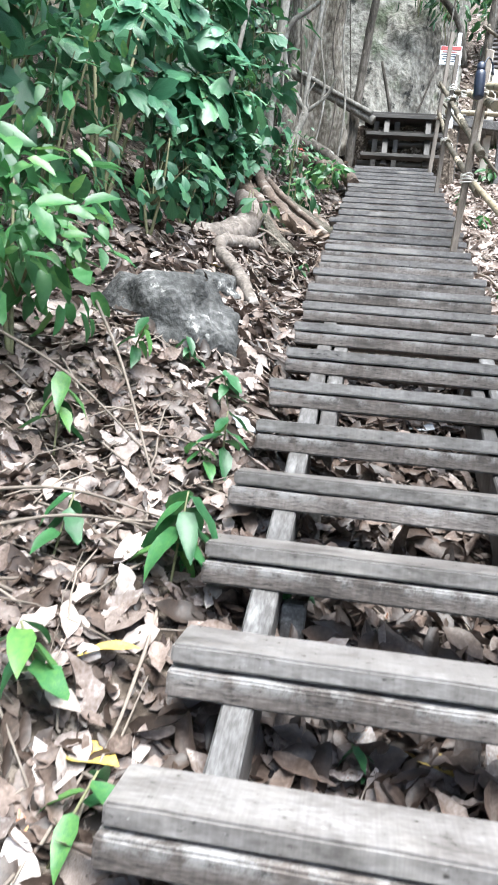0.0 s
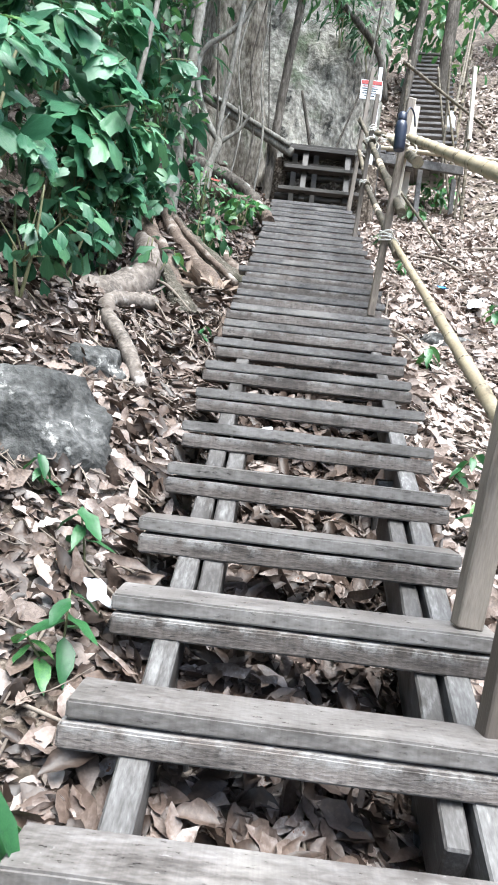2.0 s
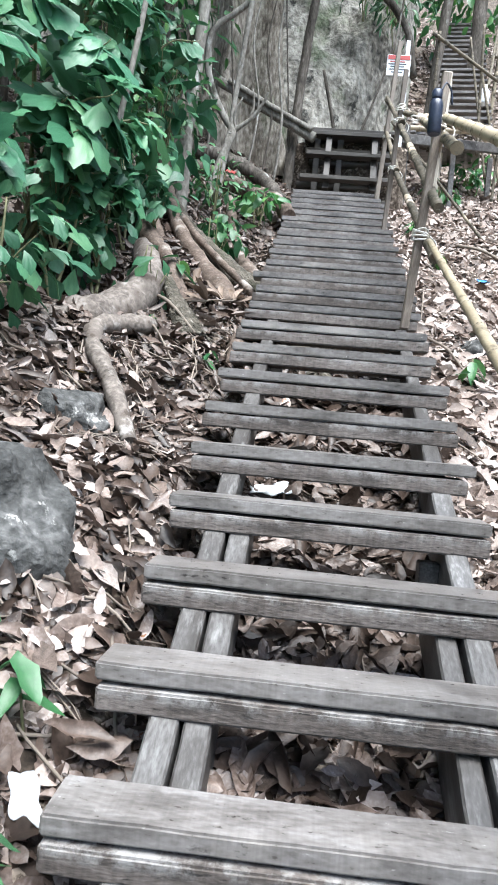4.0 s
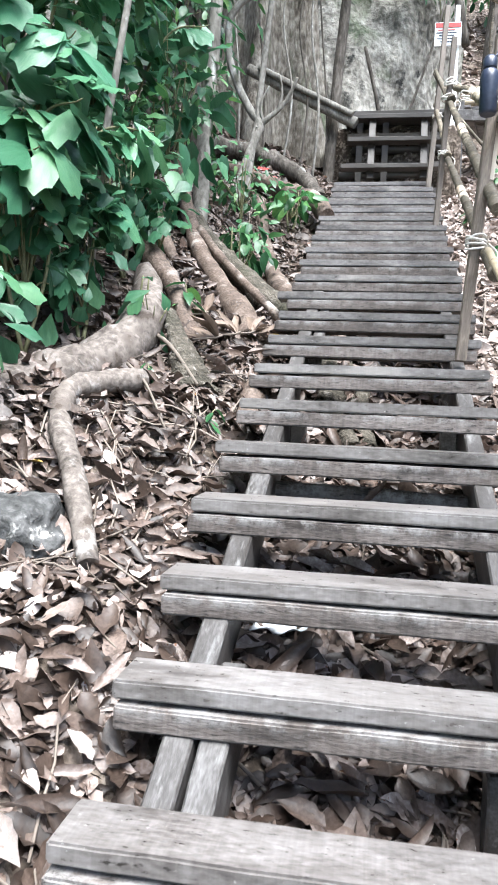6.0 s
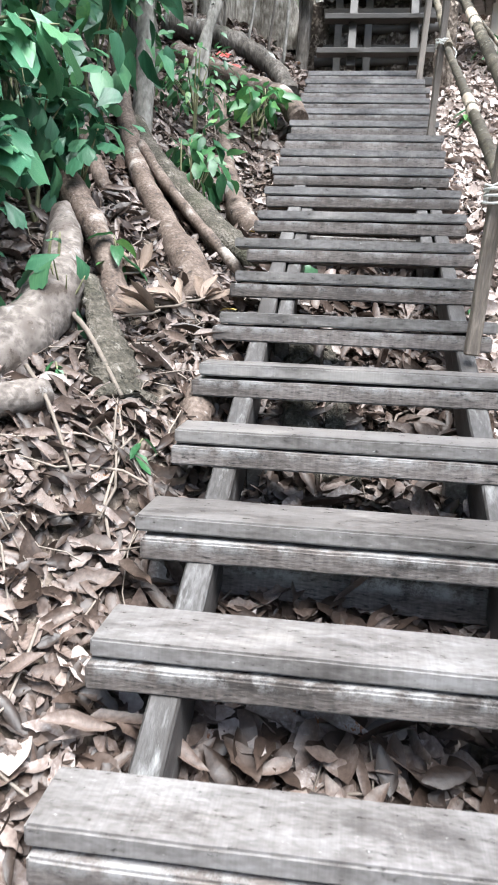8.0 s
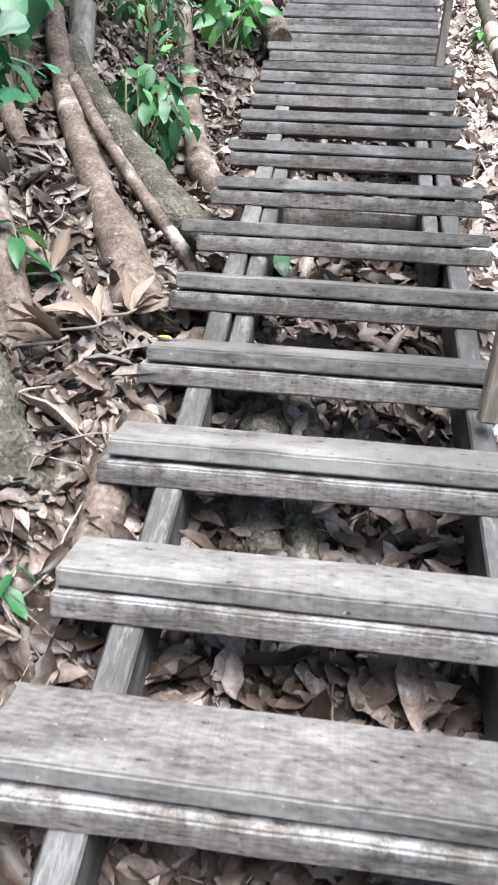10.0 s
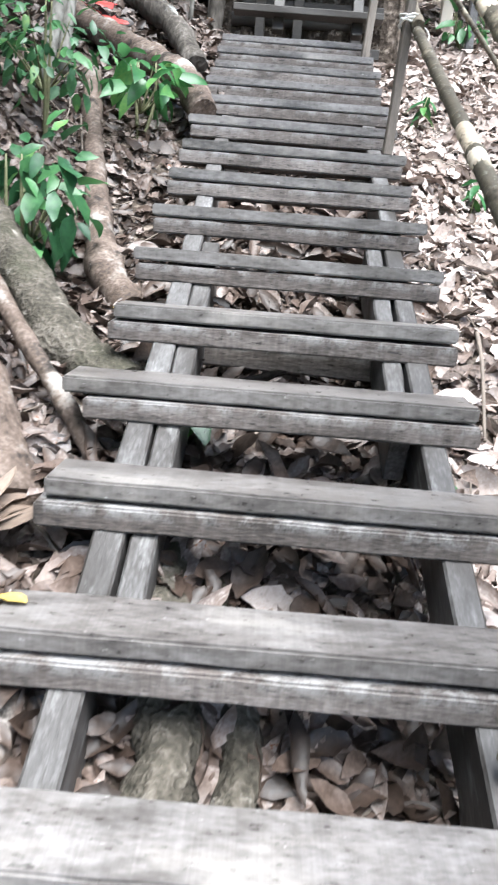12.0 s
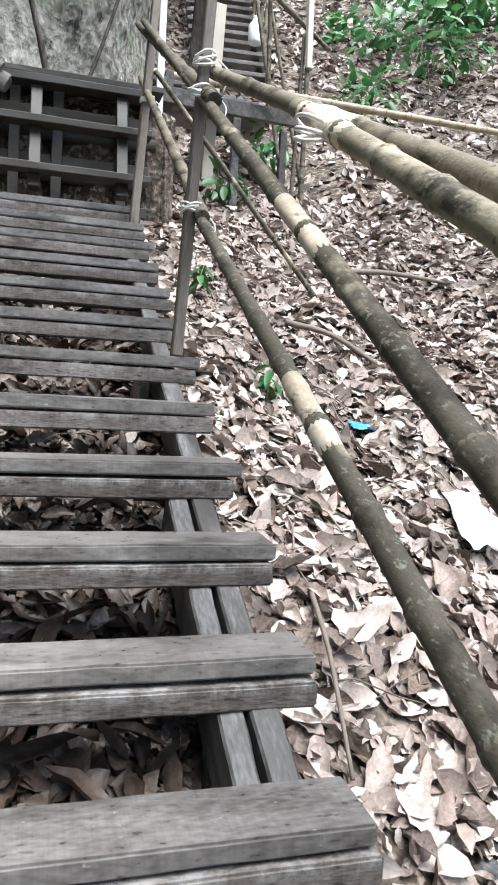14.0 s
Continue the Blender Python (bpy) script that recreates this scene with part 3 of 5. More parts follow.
for s in (-0.45, 0.45):
    n = math.sqrt(0.62 ** 2 + 5.6 ** 2 + 5.0 ** 2)
    ob = plank(flight, "stringer", 2.71 + s, 18.1, 10.1, 0.08, n, 0.16, M_BEAM, 41, 0, -6, seed=90)

# ---- limestone cliff behind the landing ----
cu, cv = np.linspace(-9.0, 1.25, 110), np.linspace(-0.5, 15.0, 130)
CU, CV = np.meshgrid(cu, cv)
edge = np.clip((CU - 0.35) / 0.9, 0, 1)
cy = 12.5 + 1.6 * edge ** 2 + 0.10 * CV + 0.35 * np.sin(0.9 * CU + 0.5 * CV) + 0.22 * np.sin(2.1 * CU - 1.3 * CV + 2) + 0.12 * np.sin(4.7 * CU + 0.6) * np.sin(1.7 * CV) \
    + 0.07 * np.sin(9 * CU + 3 * CV) * np.sin(5 * CV - 2 * CU) + 0.25 * np.abs(np.sin(1.5 * CU + 0.3 * CV)) + np.clip(-CU - 3, 0, 9) * -0.35
cz = ground_z(CU, np.full_like(CU, 12.3)).clip(4.0, 20) - 0.4 + CV
verts = np.stack([CU.ravel(), cy.ravel(), cz.ravel()], 1)
rgn = np.random.default_rng(3)
verts[:, 1] += rgn.normal(0, 0.018, len(verts))
n = len(cu)
faces = [(j * n + i, j * n + i + 1, (j + 1) * n + i + 1, (j + 1) * n + i) for j in range(len(cv) - 1) for i in range(n - 1)]
back = verts.copy()
back[:, 1] += 3.0 + 6.0 * (verts[:, 2] - verts[:, 2].min()) / 15
base = len(verts)
faces += [(base + a, base + d, base + c, base + b) for a, b, c, d in faces]
rim = [j * n + n - 1 for j in range(len(cv))]
faces += [(a, base + a, base + b, b) for a, b in zip(rim, rim[1:])]
topr = [(len(cv) - 1) * n + i for i in range(n)]
faces += [(a, b, base + b, base + a) for a, b in zip(topr, topr[1:])]
tagged(cloud("limestone_cliff", np.concatenate([verts, back]).tolist(), faces, M_ROCK), "pale grey limestone cliff stained with lichen and damp", "cliff", kind="structure")


# ---- leaves ----
def leaf_shape(kind, curl=0.2, fold=0.25, seed=0):
    """One leaf, unit long along y: vertices and faces."""
    rg = random.Random(seed)
    if kind == "fishtail":
        # a wedge with a ragged outer edge
        outer = [(-0.34, 0.60), (-0.28, 0.78), (-0.18, 0.84), (-0.05, 1.0), (0.08, 0.93), (0.19, 0.88), (0.28, 0.68)]
        v = [(0, 0, 0)] + [(x * 0.5, y * 0.5, 0.012 * (-1) ** k) for k, (x, y) in enumerate(outer)] + [(x, y + rg.uniform(-0.05, 0.05), 0.02 * (-1) ** k - curl * y * y) for k, (x, y) in enumerate(outer)]
        n = len(outer)
        f = [(0, 1 + i, 2 + i) for i in range(n - 1)] + [(1 + i, 1 + n + i, 2 + n + i, 2 + i) for i in range(n - 1)]
        return np.array(v), f
    if kind == "dry":
        rows, v = 8, [(0, 0, 0)]
        for i in range(1, rows):
            u = i / rows
            w = 0.24 * math.sin(math.pi * u ** 0.9) ** 0.75 * rg.uniform(0.85, 1.1)
            z, bow = -curl * u * u + rg.uniform(-0.02, 0.02), 0.05 * math.sin(3 * u + seed)
            k1, k2 = rg.uniform(0.6, 1.4), rg.uniform(0.6, 1.4)
            v += [(-w + bow, u, z + fold * w * k1), (bow, u, z), (w + bow, u, z + fold * w * k2)]
        v.append((0.05 * math.sin(3 + seed), 1.04, -curl))
        last = len(v) - 1
        f = [(0, 2, 1), (0, 3, 2)] + [q for r in range(1, last - 3, 3) for q in ((r, r + 1, r + 4, r + 3), (r + 1, r + 2, r + 5, r + 4))]
        return np.array(v), f + [(last - 3, last - 2, last), (last - 2, last - 1, last)]
    widths = {"ovate": (0, 0.17, 0.235, 0.20, 0.10, 0), "long": (0, 0.08, 0.115, 0.11, 0.06, 0)}[kind]
    v, f = [], []
    for i, w in enumerate(widths):
        u = (0, 0.14, 0.38, 0.62, 0.84, 1)[i]
        z = -curl * u * u + rg.uniform(-0.03, 0.03)
        bow = rg.uniform(-0.03, 0.03)
        if w == 0:
            v.append((bow, u, z))
        else:
            k1, k2 = rg.uniform(0.6, 1.4), rg.uniform(0.6, 1.4)
            v += [(-w + bow, u + rg.uniform(-0.04, 0.04), z + fold * w * k1), (bow, u, z), (w + bow, u + rg.uniform(-0.04, 0.04), z + fold * w * k2)]
    f = [(0, 2, 1), (0, 3, 2)]
    for r in (1, 4, 7):
        f += [(r, r + 1, r + 4, r + 3), (r + 1, r + 2, r + 5, r + 4)]
    f += [(10, 11, 13), (11, 12, 13)]
    return np.array(v), f


def unit(a):
    return a / np.maximum(np.linalg.norm(a, axis=1, keepdims=True), 1e-9)


def leaves(name, org, way, up, size, shapes, material, parent=None, seed=0, wide=1.0):
    """Many leaves as one mesh: arrays of origins, length directions, face normals and lengths."""
    rg = np.random.default_rng(seed)
    org, way, up = np.asarray(org, float), unit(np.asarray(way, float)), np.asarray(up, float)
    side = unit(np.cross(way, up))
    nor = np.cross(side, way)
    pick = rg.integers(0, len(shapes), len(org))
    vs, fs, base = [], [], 0
    for k, (v, f) in enumerate(shapes):
        i = np.where(pick == k)[0]
        if not len(i):
            continue
        s = np.asarray(size)[i][:, None, None]
        p = org[i][:, None, :] + s * (v[None, :, 0:1] * wide * side[i][:, None, :] + v[None, :, 1:2] * way[i][:, None, :] + v[None, :, 2:3] * nor[i][:, None, :])
        vs.append(p.reshape(-1, 3))
        m = len(v)
        for q in range(len(i)):
            o = base + q * m
            fs += [tuple(o + a for a in ff) for ff in f]
        base += len(i) * m
    return cloud(name, np.concatenate(vs).tolist(), fs, material, parent)


def leaf_mesh(name, shape, material):
    me = bpy.data.meshes.new(name)
    me.from_pydata(shape[0].tolist(), [], shape[1])
    me.materials.append(material)
    me.shade_smooth()
    return me


def leaf_parts(name, org, way, up, size, meshes, parent, seed=0, wide=1.0):
    """Leaves as parts of their own, sharing a few meshes."""
    rg = random.Random(seed)
    way = unit(np.asarray(way, float))
    side = unit(np.cross(way, np.asarray(up, float)))
    nor = np.cross(side, way)
    for o, w, s, n, k in zip(org, way, side, nor, size):
        ob = new(name, meshes[rg.randrange(len(meshes))])
        m = Matrix((s * k * wide, w * k, n * k)).transposed().to_4x4()
        m.translation = Vector(o)
        ob.parent = parent
        ob.matrix_basis = m


DRY = [leaf_shape("dry", c, fo, s) for s, (c, fo) in enumerate([(0.15, 0.3), (-0.25, 0.5), (0.3, -0.4), (-0.1, 0.2), (0.45, 0.7), (-0.35, 0.6), (0.05, 1.0), (0.25, -0.2), (-0.15, -0.6), (0.1, 0.8)])]
STRAP = [leaf_shape("long", c, fo, s + 80) for s, (c, fo) in enumerate([(0.3, 0.9), (-0.3, 1.2), (0.5, 0.6), (-0.15, 1.4), (0.1, -0.8)])]
OVATE = [leaf_shape("ovate", c, fo, s + 20) for s, (c, fo) in enumerate([(0.15, 0.3), (0.3, 0.4), (0.05, 0.2), (0.45, 0.35)])]
LONG = [leaf_shape("long", c, fo, s + 40) for s, (c, fo) in enumerate([(0.2, 0.4), (0.45, 0.3), (0.1, 0.5)])]
FISH = [leaf_shape("fishtail", c, 0, s + 60) for s, c in enumerate([0.12, 0.25, 0.4, 0.2])]


FISH_MESH = [leaf_mesh("leaflet", v, M_PALM) for v in FISH]
SEED_MESH = [leaf_mesh("leaf", v, M_SEED) for v in OVATE]
STRAP_MESH = [leaf_mesh("dry_leaflet", v, M_STRAW) for v in STRAP]
DRY_MESH = [leaf_mesh("dry_leaf", v, M_DRYBIG) for v in DRY]


def litter(name, n, box, lo, hi, seed, label, lift=0.012, tilt=0.33, material=None, shapes=None):
    rg = np.random.default_rng(seed)
    x, y = rg.uniform(box[0], box[1], n), rg.uniform(box[2], box[3], n)
    z = ground_z(x, y) + rg.uniform(0.0, lift * 3, n)
    e = 0.05
    nor = np.stack([-(ground_z(x + e, y) - ground_z(x - e, y)) / (2 * e), -(ground_z(x, y + e) - ground_z(x, y - e)) / (2 * e), np.ones(n)], 1)
    nor = unit(nor) + rg.normal(0, tilt, (n, 3))
    way = np.cross(nor, rg.normal(0, 1, (n, 3)))
    size = lo + (hi - lo) * rg.beta(1.6, 3.2, n)
    ob = leaves(name, np.stack([x, y, z], 1) - unit(way) * size[:, None] * 0.5, way, nor, size, shapes or DRY, material or M_DRY, seed=seed)
    return tagged(ob, label, "leaf litter", kind="stuff")


litter("leaf_litter", 20000, (0.5, 3.6, -2.2, 13.0), 0.06, 0.25, 1, "thick layer of curled tan and grey dry leaves")
litter("leaf_litter", 12000, (0.5, 2.8, -0.8, 10.5), 0.03, 0.10, 2, "small broken dry leaves between the larger ones")
litter("leaf_litter", 19000, (-2.4, 0.6, -2.2, 13.0), 0.05, 0.21, 6, "dark brown leaves under and beside the stair", material=M_BROWNLEAF)
litter("leaf_litter", 20000, (-1.5, 0.6, -0.8, 10.5), 0.03, 0.11, 7, "small broken brown leaves under the stair", material=M_BROWNLEAF)
litter("leaf_litter", 1900, (-2.4, 0.5, -2.2, 3.8), 0.07, 0.20, 8, "paler dry leaves scattered over the brown ones", lift=0.018)
litter("leaf_litter", 12000, (0.2, 9.5, 11.5, 26.0), 0.10, 0.34, 3, "pale dry leaves scattered over the upper hillside")
litter("leaf_litter", 9000, (3.4, 9.5, -2.0, 13.0), 0.08, 0.28, 5, "pale dry leaves scattered over the open slope")
litter("leaf_litter", 3500, (-6.0, -2.2, -1.0, 13.0), 0.08, 0.24, 4, "dry leaves lying under the shrubs")

litter("leaf_litter", 5000, (-0.55, 0.55, 0.0, 9.5), 0.07, 0.18, 9, "curled brown leaves heaped under the stair", lift=0.03, material=M_BROWNLEAF)

litter("leaf_litter", 900, (-0.6, 0.6, 0.0, 9.0), 0.15, 0.27, 10, "long curled brown leaves heaped under the stair", lift=0.035, tilt=0.4, material=M_BROWNLEAF, shapes=STRAP)
litter("leaf_litter", 700, (-1.5, -0.5, 2.5, 6.5), 0.12, 0.22, 11, "long curled brown leaves among the roots", lift=0.02, tilt=0.4, material=M_BROWNLEAF, shapes=STRAP)

# larger leaves that lie apart
rg = np.random.default_rng(21)
n = 290
x, y = np.concatenate([rg.uniform(-1.6, 1.5, 200), rg.uniform(0.5, 3.0, 90)]), np.concatenate([rg.uniform(-0.6, 7.5, 200), rg.uniform(3.0, 10.5, 90)])
nor = np.stack([np.full(n, 0.1), np.full(n, -0.42), np.ones(n)], 1) + rg.normal(0, 0.3, (n, 3))
way = np.cross(nor, rg.normal(0, 1, (n, 3)))
size = rg.uniform(0.11, 0.19, n)
leaf_parts("dry_leaf", np.stack([x, y, ground_z(x, y) + 0.04], 1) - unit(way) * size[:, None] * 0.5, way, nor, size, DRY_MESH, ground, 5, 1.0)

# fallen twigs
rg = np.random.default_rng(8)
tv, tf = [], []
for k in range(640):
    x, y = (rg.uniform(-2.0, 2.8), rg.uniform(-1.5, 12)) if k < 460 else (rg.uniform(-1.45, -0.6), rg.uniform(-0.2, 2.4) if k < 570 else rg.uniform(3.4, 5.6))
    a, n = rg.uniform(0, 2 * math.pi), rg.uniform(0.12, 0.6)
    r = rg.uniform(0.002, 0.006)
    pts = []
    for i in range(5):
        px, py = x + math.cos(a) * n * i / 4 + rg.normal(0, 0.012), y + math.sin(a) * n * i / 4 + rg.normal(0, 0.012)
        pts.append((px, py, float(ground_z(px, py)) + 0.03 + rg.uniform(0, 0.025)))
    bm = tube(pts, [r, r, r * 0.9, r * 0.8, r * 0.5], 5)
    b0 = len(tv)
    bm.verts.index_update()
    tv += [tuple(v.co) for v in bm.verts]
    tf += [tuple(b0 + v.index for v in f.verts) for f in bm.faces]
    bm.free()
tagged(cloud("fallen_twigs", tv, tf, M_TWIG), "thin dry twigs strewn among the fallen leaves", "twigs", kind="stuff")


# ---- trees, saplings and roots ----
def sapling(points, r0, r1, label, crown=None, seed=0, name="sapling", material=None):
    """A thin trunk through points, with an optional crown: (centre, spread, number, leaf length, shapes)."""
    base = points[0]
    ob = empty(name, base, label, "tree")
    pts = [p - Vector(base) for p in curve_points(points, 22)]
    n = len(pts)
    part("trunk", tube(pts, [r0 + (r1 - r0) * i / (n - 1) for i in range(n)], 10, 0.07, seed), material or M_BARK, ob)
    for c in crown or ():
        foliage(ob, Vector(c[0]) - Vector(base), c[1], c[2], c[3], c[4], seed)
    return ob


def foliage(parent, centre, spread, n, size, shapes, seed=0, material=None, name="crown", droop=0.55, clumps=9):
    """A crown of leaves in uneven clumps, hanging outwards, on thin twigs."""
    rg = np.random.default_rng(seed + 11)
    cs = rg.normal(0, 1, (clumps, 3))
    cs = unit(cs) * rg.uniform(0.35, 1.0, (clumps, 1)) * np.array(spread)
    pick = rg.integers(0, clumps, n)
    off = rg.normal(0, 0.33, (n, 3)) * np.array(spread)
    p = cs[pick] + off
    way = unit(p + rg.normal(0, 0.25, (n, 3)) * np.array(spread)) + rg.normal(0, 0.5, (n, 3))
    way[:, 2] -= droop
    up = rg.normal(0, 0.45, (n, 3)) + np.array([0.25, -0.35, 1.0])
    s = size * rg.uniform(0.55, 1.25, n)
    for c in cs:
        bm = tube(curve_points([(0, 0, -spread[2] * 0.9), tuple(c * 0.5 + np.array([0, 0, -0.1])), tuple(c)], 6), [0.007, 0.006, 0.006, 0.005, 0.004, 0.003, 0.002], 5)
        part("twig", bm, M_STEM, parent).location = centre
    return tagged(leaves(name, p + np.array(centre), way, up, s, shapes, material or M_GREEN, parent, seed), kind="stuff")


def gz(x, y, d=0.0):
    return float(ground_z(x, y)) + d


# the fluted giant beside the landing
giant = empty("buttressed_tree", (-1.75, 12.0, gz(-1.75, 12.0)), "huge grey fluted tree trunk with folded buttresses", "tree")
bm = bmesh.new()
rings, sides = [], 132
for k in range(26):
    u = k / 25
    z = -0.6 + 9.6 * u
    ring = []
    for s in range(sides):
        a = 2 * math.pi * s / sides
        flute = 0.5 + 0.5 * math.cos(8 * a + 1.2 * math.sin(2 * a) + 0.8 * u)
        r = 0.40 + 0.12 * (1 - u) + (0.40 * flute ** 2) * (0.45 + 1.3 * math.exp(-3.5 * max(u * 9.6 - 0.6, 0) / 2.2)) + 0.02 * math.sin(13 * a + 9 * u)
        ring.append(bm.verts.new((r * math.cos(a), r * math.sin(a), z)))
    rings.append(ring)
for a, b in zip(rings, rings[1:]):
    for s in range(sides):
        f = bm.faces.new((a[s], a[(s + 1) % sides], b[(s + 1) % sides], b[s]))
        f.smooth = True
part("trunk", bm, M_GIANT, giant)


def root(points, radii, label, seed=0, flat=1.0, material=None, wob=0.06):
    """A root through points with a radius at each, knotted and slightly flattened."""
    base = points[0]
    ob = empty("tree_root", base, label, "root", "surface roots beside the stair")
    n = 36
    pts = [p - Vector(base) for p in curve_points(points, n)]
    rad = np.interp(np.linspace(0, 1, n + 1), np.linspace(0, 1, len(radii)), radii)
    rg = random.Random(seed)
    ph = [rg.uniform(0, 6.28) for _ in range(3)]
    rad = [r * (1 + 0.07 * math.sin(i * 0.9 + ph[0]) + 0.05 * math.sin(i * 2.1 + ph[1])) for i, r in enumerate(rad)]
    part("root_body", tube(pts, rad, 16, wob, seed, True, flat), material or M_ROOT, ob)
    return ob


RIDGE = [(-1.85, 3.7, 1.80), (-1.55, 4.15, 1.91), (-1.44, 4.35, 2.0), (-1.32, 4.65, 2.13), (-1.24, 4.9, 2.32), (-1.28, 5.15, 2.52), (-1.42, 5.5, 2.74)]
KNEE = [(-1.04, 4.36, 2.02), (-1.2, 4.15, 1.99), (-1.26, 4.0, 1.94), (-1.20, 3.8, 1.82), (-1.04, 3.55, 1.66), (-0.85, 3.25, 1.38)]
ROOTS = "smooth brown surface root running down to the stair"
root([(-1.72, 7.3, 4.05), (-1.55, 6.95, 3.55), (-1.42, 6.7, 3.26), (-1.25, 6.4, 2.99), (-1.04, 6.08, 2.73), (-0.86, 5.8, 2.52), (-0.72, 5.55, 2.30)], [0.05, 0.055, 0.062, 0.066, 0.072, 0.095, 0.12], ROOTS, 1)
root([(-1.36, 6.66, 3.28), (-1.19, 6.45, 3.08), (-1.0, 6.25, 2.88), (-0.82, 6.05, 2.71), (-0.68, 5.92, 2.58), (-0.52, 5.76, 2.42)], [0.03, 0.032, 0.03, 0.031, 0.029, 0.032], "thin brown root looping down beside the stair", 2)
root([(-1.53, 7.1, 3.50), (-1.35, 6.9, 3.26), (-1.15, 6.7, 3.05), (-0.92, 6.45, 2.84), (-0.73, 6.25, 2.66), (-0.5, 6.1, 2.56)], [0.07, 0.075, 0.09, 0.095, 0.11, 0.10], "thick flattened mossy root ridge beside the stair", 3, 0.85, M_MOSSROOT, 0.1)
root([(-1.62, 6.4, 3.3), (-1.45, 6.15, 3.0), (-1.3, 6.1, 2.8), (-1.08, 5.87, 2.55), (-0.96, 5.68, 2.34)], [0.05, 0.05, 0.045, 0.04, 0.045], ROOTS, 4)
root([(-1.61, 5.9, 3.08), (-1.40, 5.62, 2.84), (-1.21, 5.4, 2.64), (-1.09, 5.25, 2.44), (-1.03, 5.1, 2.24)], [0.06, 0.07, 0.06, 0.055, 0.07], "dark forked root end under hanging leaves", 15)
root(RIDGE, [0.19, 0.19, 0.18, 0.17, 0.15, 0.11, 0.07], "broad pale root ridge dusted with grey soil", 5, 0.8, M_ROOTPALE, 0.08)
root(KNEE, [0.055, 0.055, 0.05, 0.046, 0.044, 0.04], "bent grey root descending through fallen leaves", 6, 1.0, M_ROOTPALE)
root([(-1.10, 4.98, 2.42), (-1.0, 4.83, 2.24), (-0.90, 4.68, 2.09), (-0.82, 4.54, 1.94)], [0.04, 0.065, 0.10, 0.14], "stubby weathered root end among dry leaves", 7, 0.7, M_MOSSROOT, 0.12)
root([(-1.16, 8.3, 3.95), (-1.11, 8.1, 3.72), (-1.02, 7.8, 3.43), (-0.9, 7.4, 3.15), (-0.77, 7.0, 2.90), (-0.60, 6.75, 2.76)], [0.05, 0.055, 0.055, 0.062, 0.085, 0.07], "knobbly brown root beside a leafy shrub", 8, wob=0.1)
root([(-1.75, 9.3, 4.6), (-1.34, 9.0, 4.37), (-0.95, 8.7, 4.16), (-0.66, 8.4, 3.98), (-0.50, 8.15, 3.76)], [0.10, 0.09, 0.085, 0.09, 0.08], "thick root curling round from the great tree", 9)
root([(-2.0, 9.9, 5.05), (-1.35, 9.75, 4.85), (-0.9, 9.5, 4.55), (-0.66, 9.1, 4.2)], [0.13, 0.11, 0.09, 0.08], "dark buttress root reaching down from the great tree", 13, 0.9, M_BARK)
root([(-0.28, 5.6, 2.26), (-0.24, 5.21, 2.13), (-0.19, 5.03, 2.04), (-0.21, 4.75, 1.92), (-0.15, 4.66, 1.86), (-0.06, 4.45, 1.74)], [0.06, 0.075, 0.075, 0.06, 0.055, 0.045], "gnarled grey root lying under the stair", 10, wob=0.16, material=M_MOSSROOT)
root([(-0.16, 5.5, 2.22), (-0.12, 5.23, 2.12), (-0.04, 5.05, 2.03), (-0.06, 4.78, 1.91), (-0.04, 4.69, 1.86), (0.02, 4.45, 1.74)], [0.045, 0.05, 0.045, 0.045, 0.042, 0.035], "gnarled grey root lying under the stair", 11, wob=0.16, material=M_MOSSROOT)
root([(-0.52, 5.0, 2.12), (-0.55, 4.72, 2.02), (-0.56, 4.62, 1.97), (-0.55, 4.40, 1.82)], [0.055, 0.06, 0.062, 0.055], "dark rounded root beside the lower beam", 12)

sapling([(-1.60, 5.1, 2.2), (-1.605, 5.1, 2.40), (-1.605, 5.1, 2.84), (-1.57, 5.1, 3.14), (-1.54, 5.1, 3.50), (-1.49, 5.1, 3.82), (-1.42, 5.2, 4.8), (-1.5, 5.3, 6.2)], 0.027, 0.018, "slim grey sapling trunk blotched with pale lichen", seed=1, material=M_PALEBARK)
sapling([(-1.52, 7.15, 3.2), (-1.50, 7.2, 3.56), (-1.51, 7.3, 4.0), (-1.51, 7.35, 4.39), (-1.49, 7.4, 4.87), (-1.46, 7.4, 5.59), (-1.4, 7.5, 8.0)], 0.075, 0.05, "slender straight grey forest trunk",
        [((-1.4, 7.5, 7.6), (0.8, 0.7, 0.7), 260, 0.17, OVATE)], 2, material=M_PALEBARK)
sapling([(-1.36, 8.05, 3.8), (-1.34, 8.1, 4.08), (-1.23, 8.2, 4.5), (-1.19, 8.25, 4.67), (-1.32, 8.3, 4.85), (-1.48, 8.3, 5.17), (-1.55, 8.3, 5.48), (-1.50, 8.3, 5.79), (-1.25, 8.35, 6.02), (-1.0, 8.4, 6.4), (-0.9, 8.4, 7.4)], 0.045, 0.03, "pale twisting liana trunk curving between the trees", seed=3, name="liana", material=M_PALEBARK)
fork = sapling([(-1.21, 8.22, 4.6), (-1.19, 8.25, 4.66), (-0.99, 8.25, 4.83), (-0.9, 8.22, 4.95), (-0.84, 8.2, 5.08)], 0.035, 0.012, "pale forked dead branch standing by the stair", seed=4, name="dead_branch", material=M_PALEBARK)
part("side_branch", tube(curve_points([(0.18, 0.03, 0.19), (0.22, 0.02, 0.34), (0.20, 0.02, 0.52)], 8), [0.018, 0.017, 0.016, 0.015, 0.014, 0.012, 0.011, 0.009, 0.007], 8, 0.06, 9), M_PALEBARK, fork)
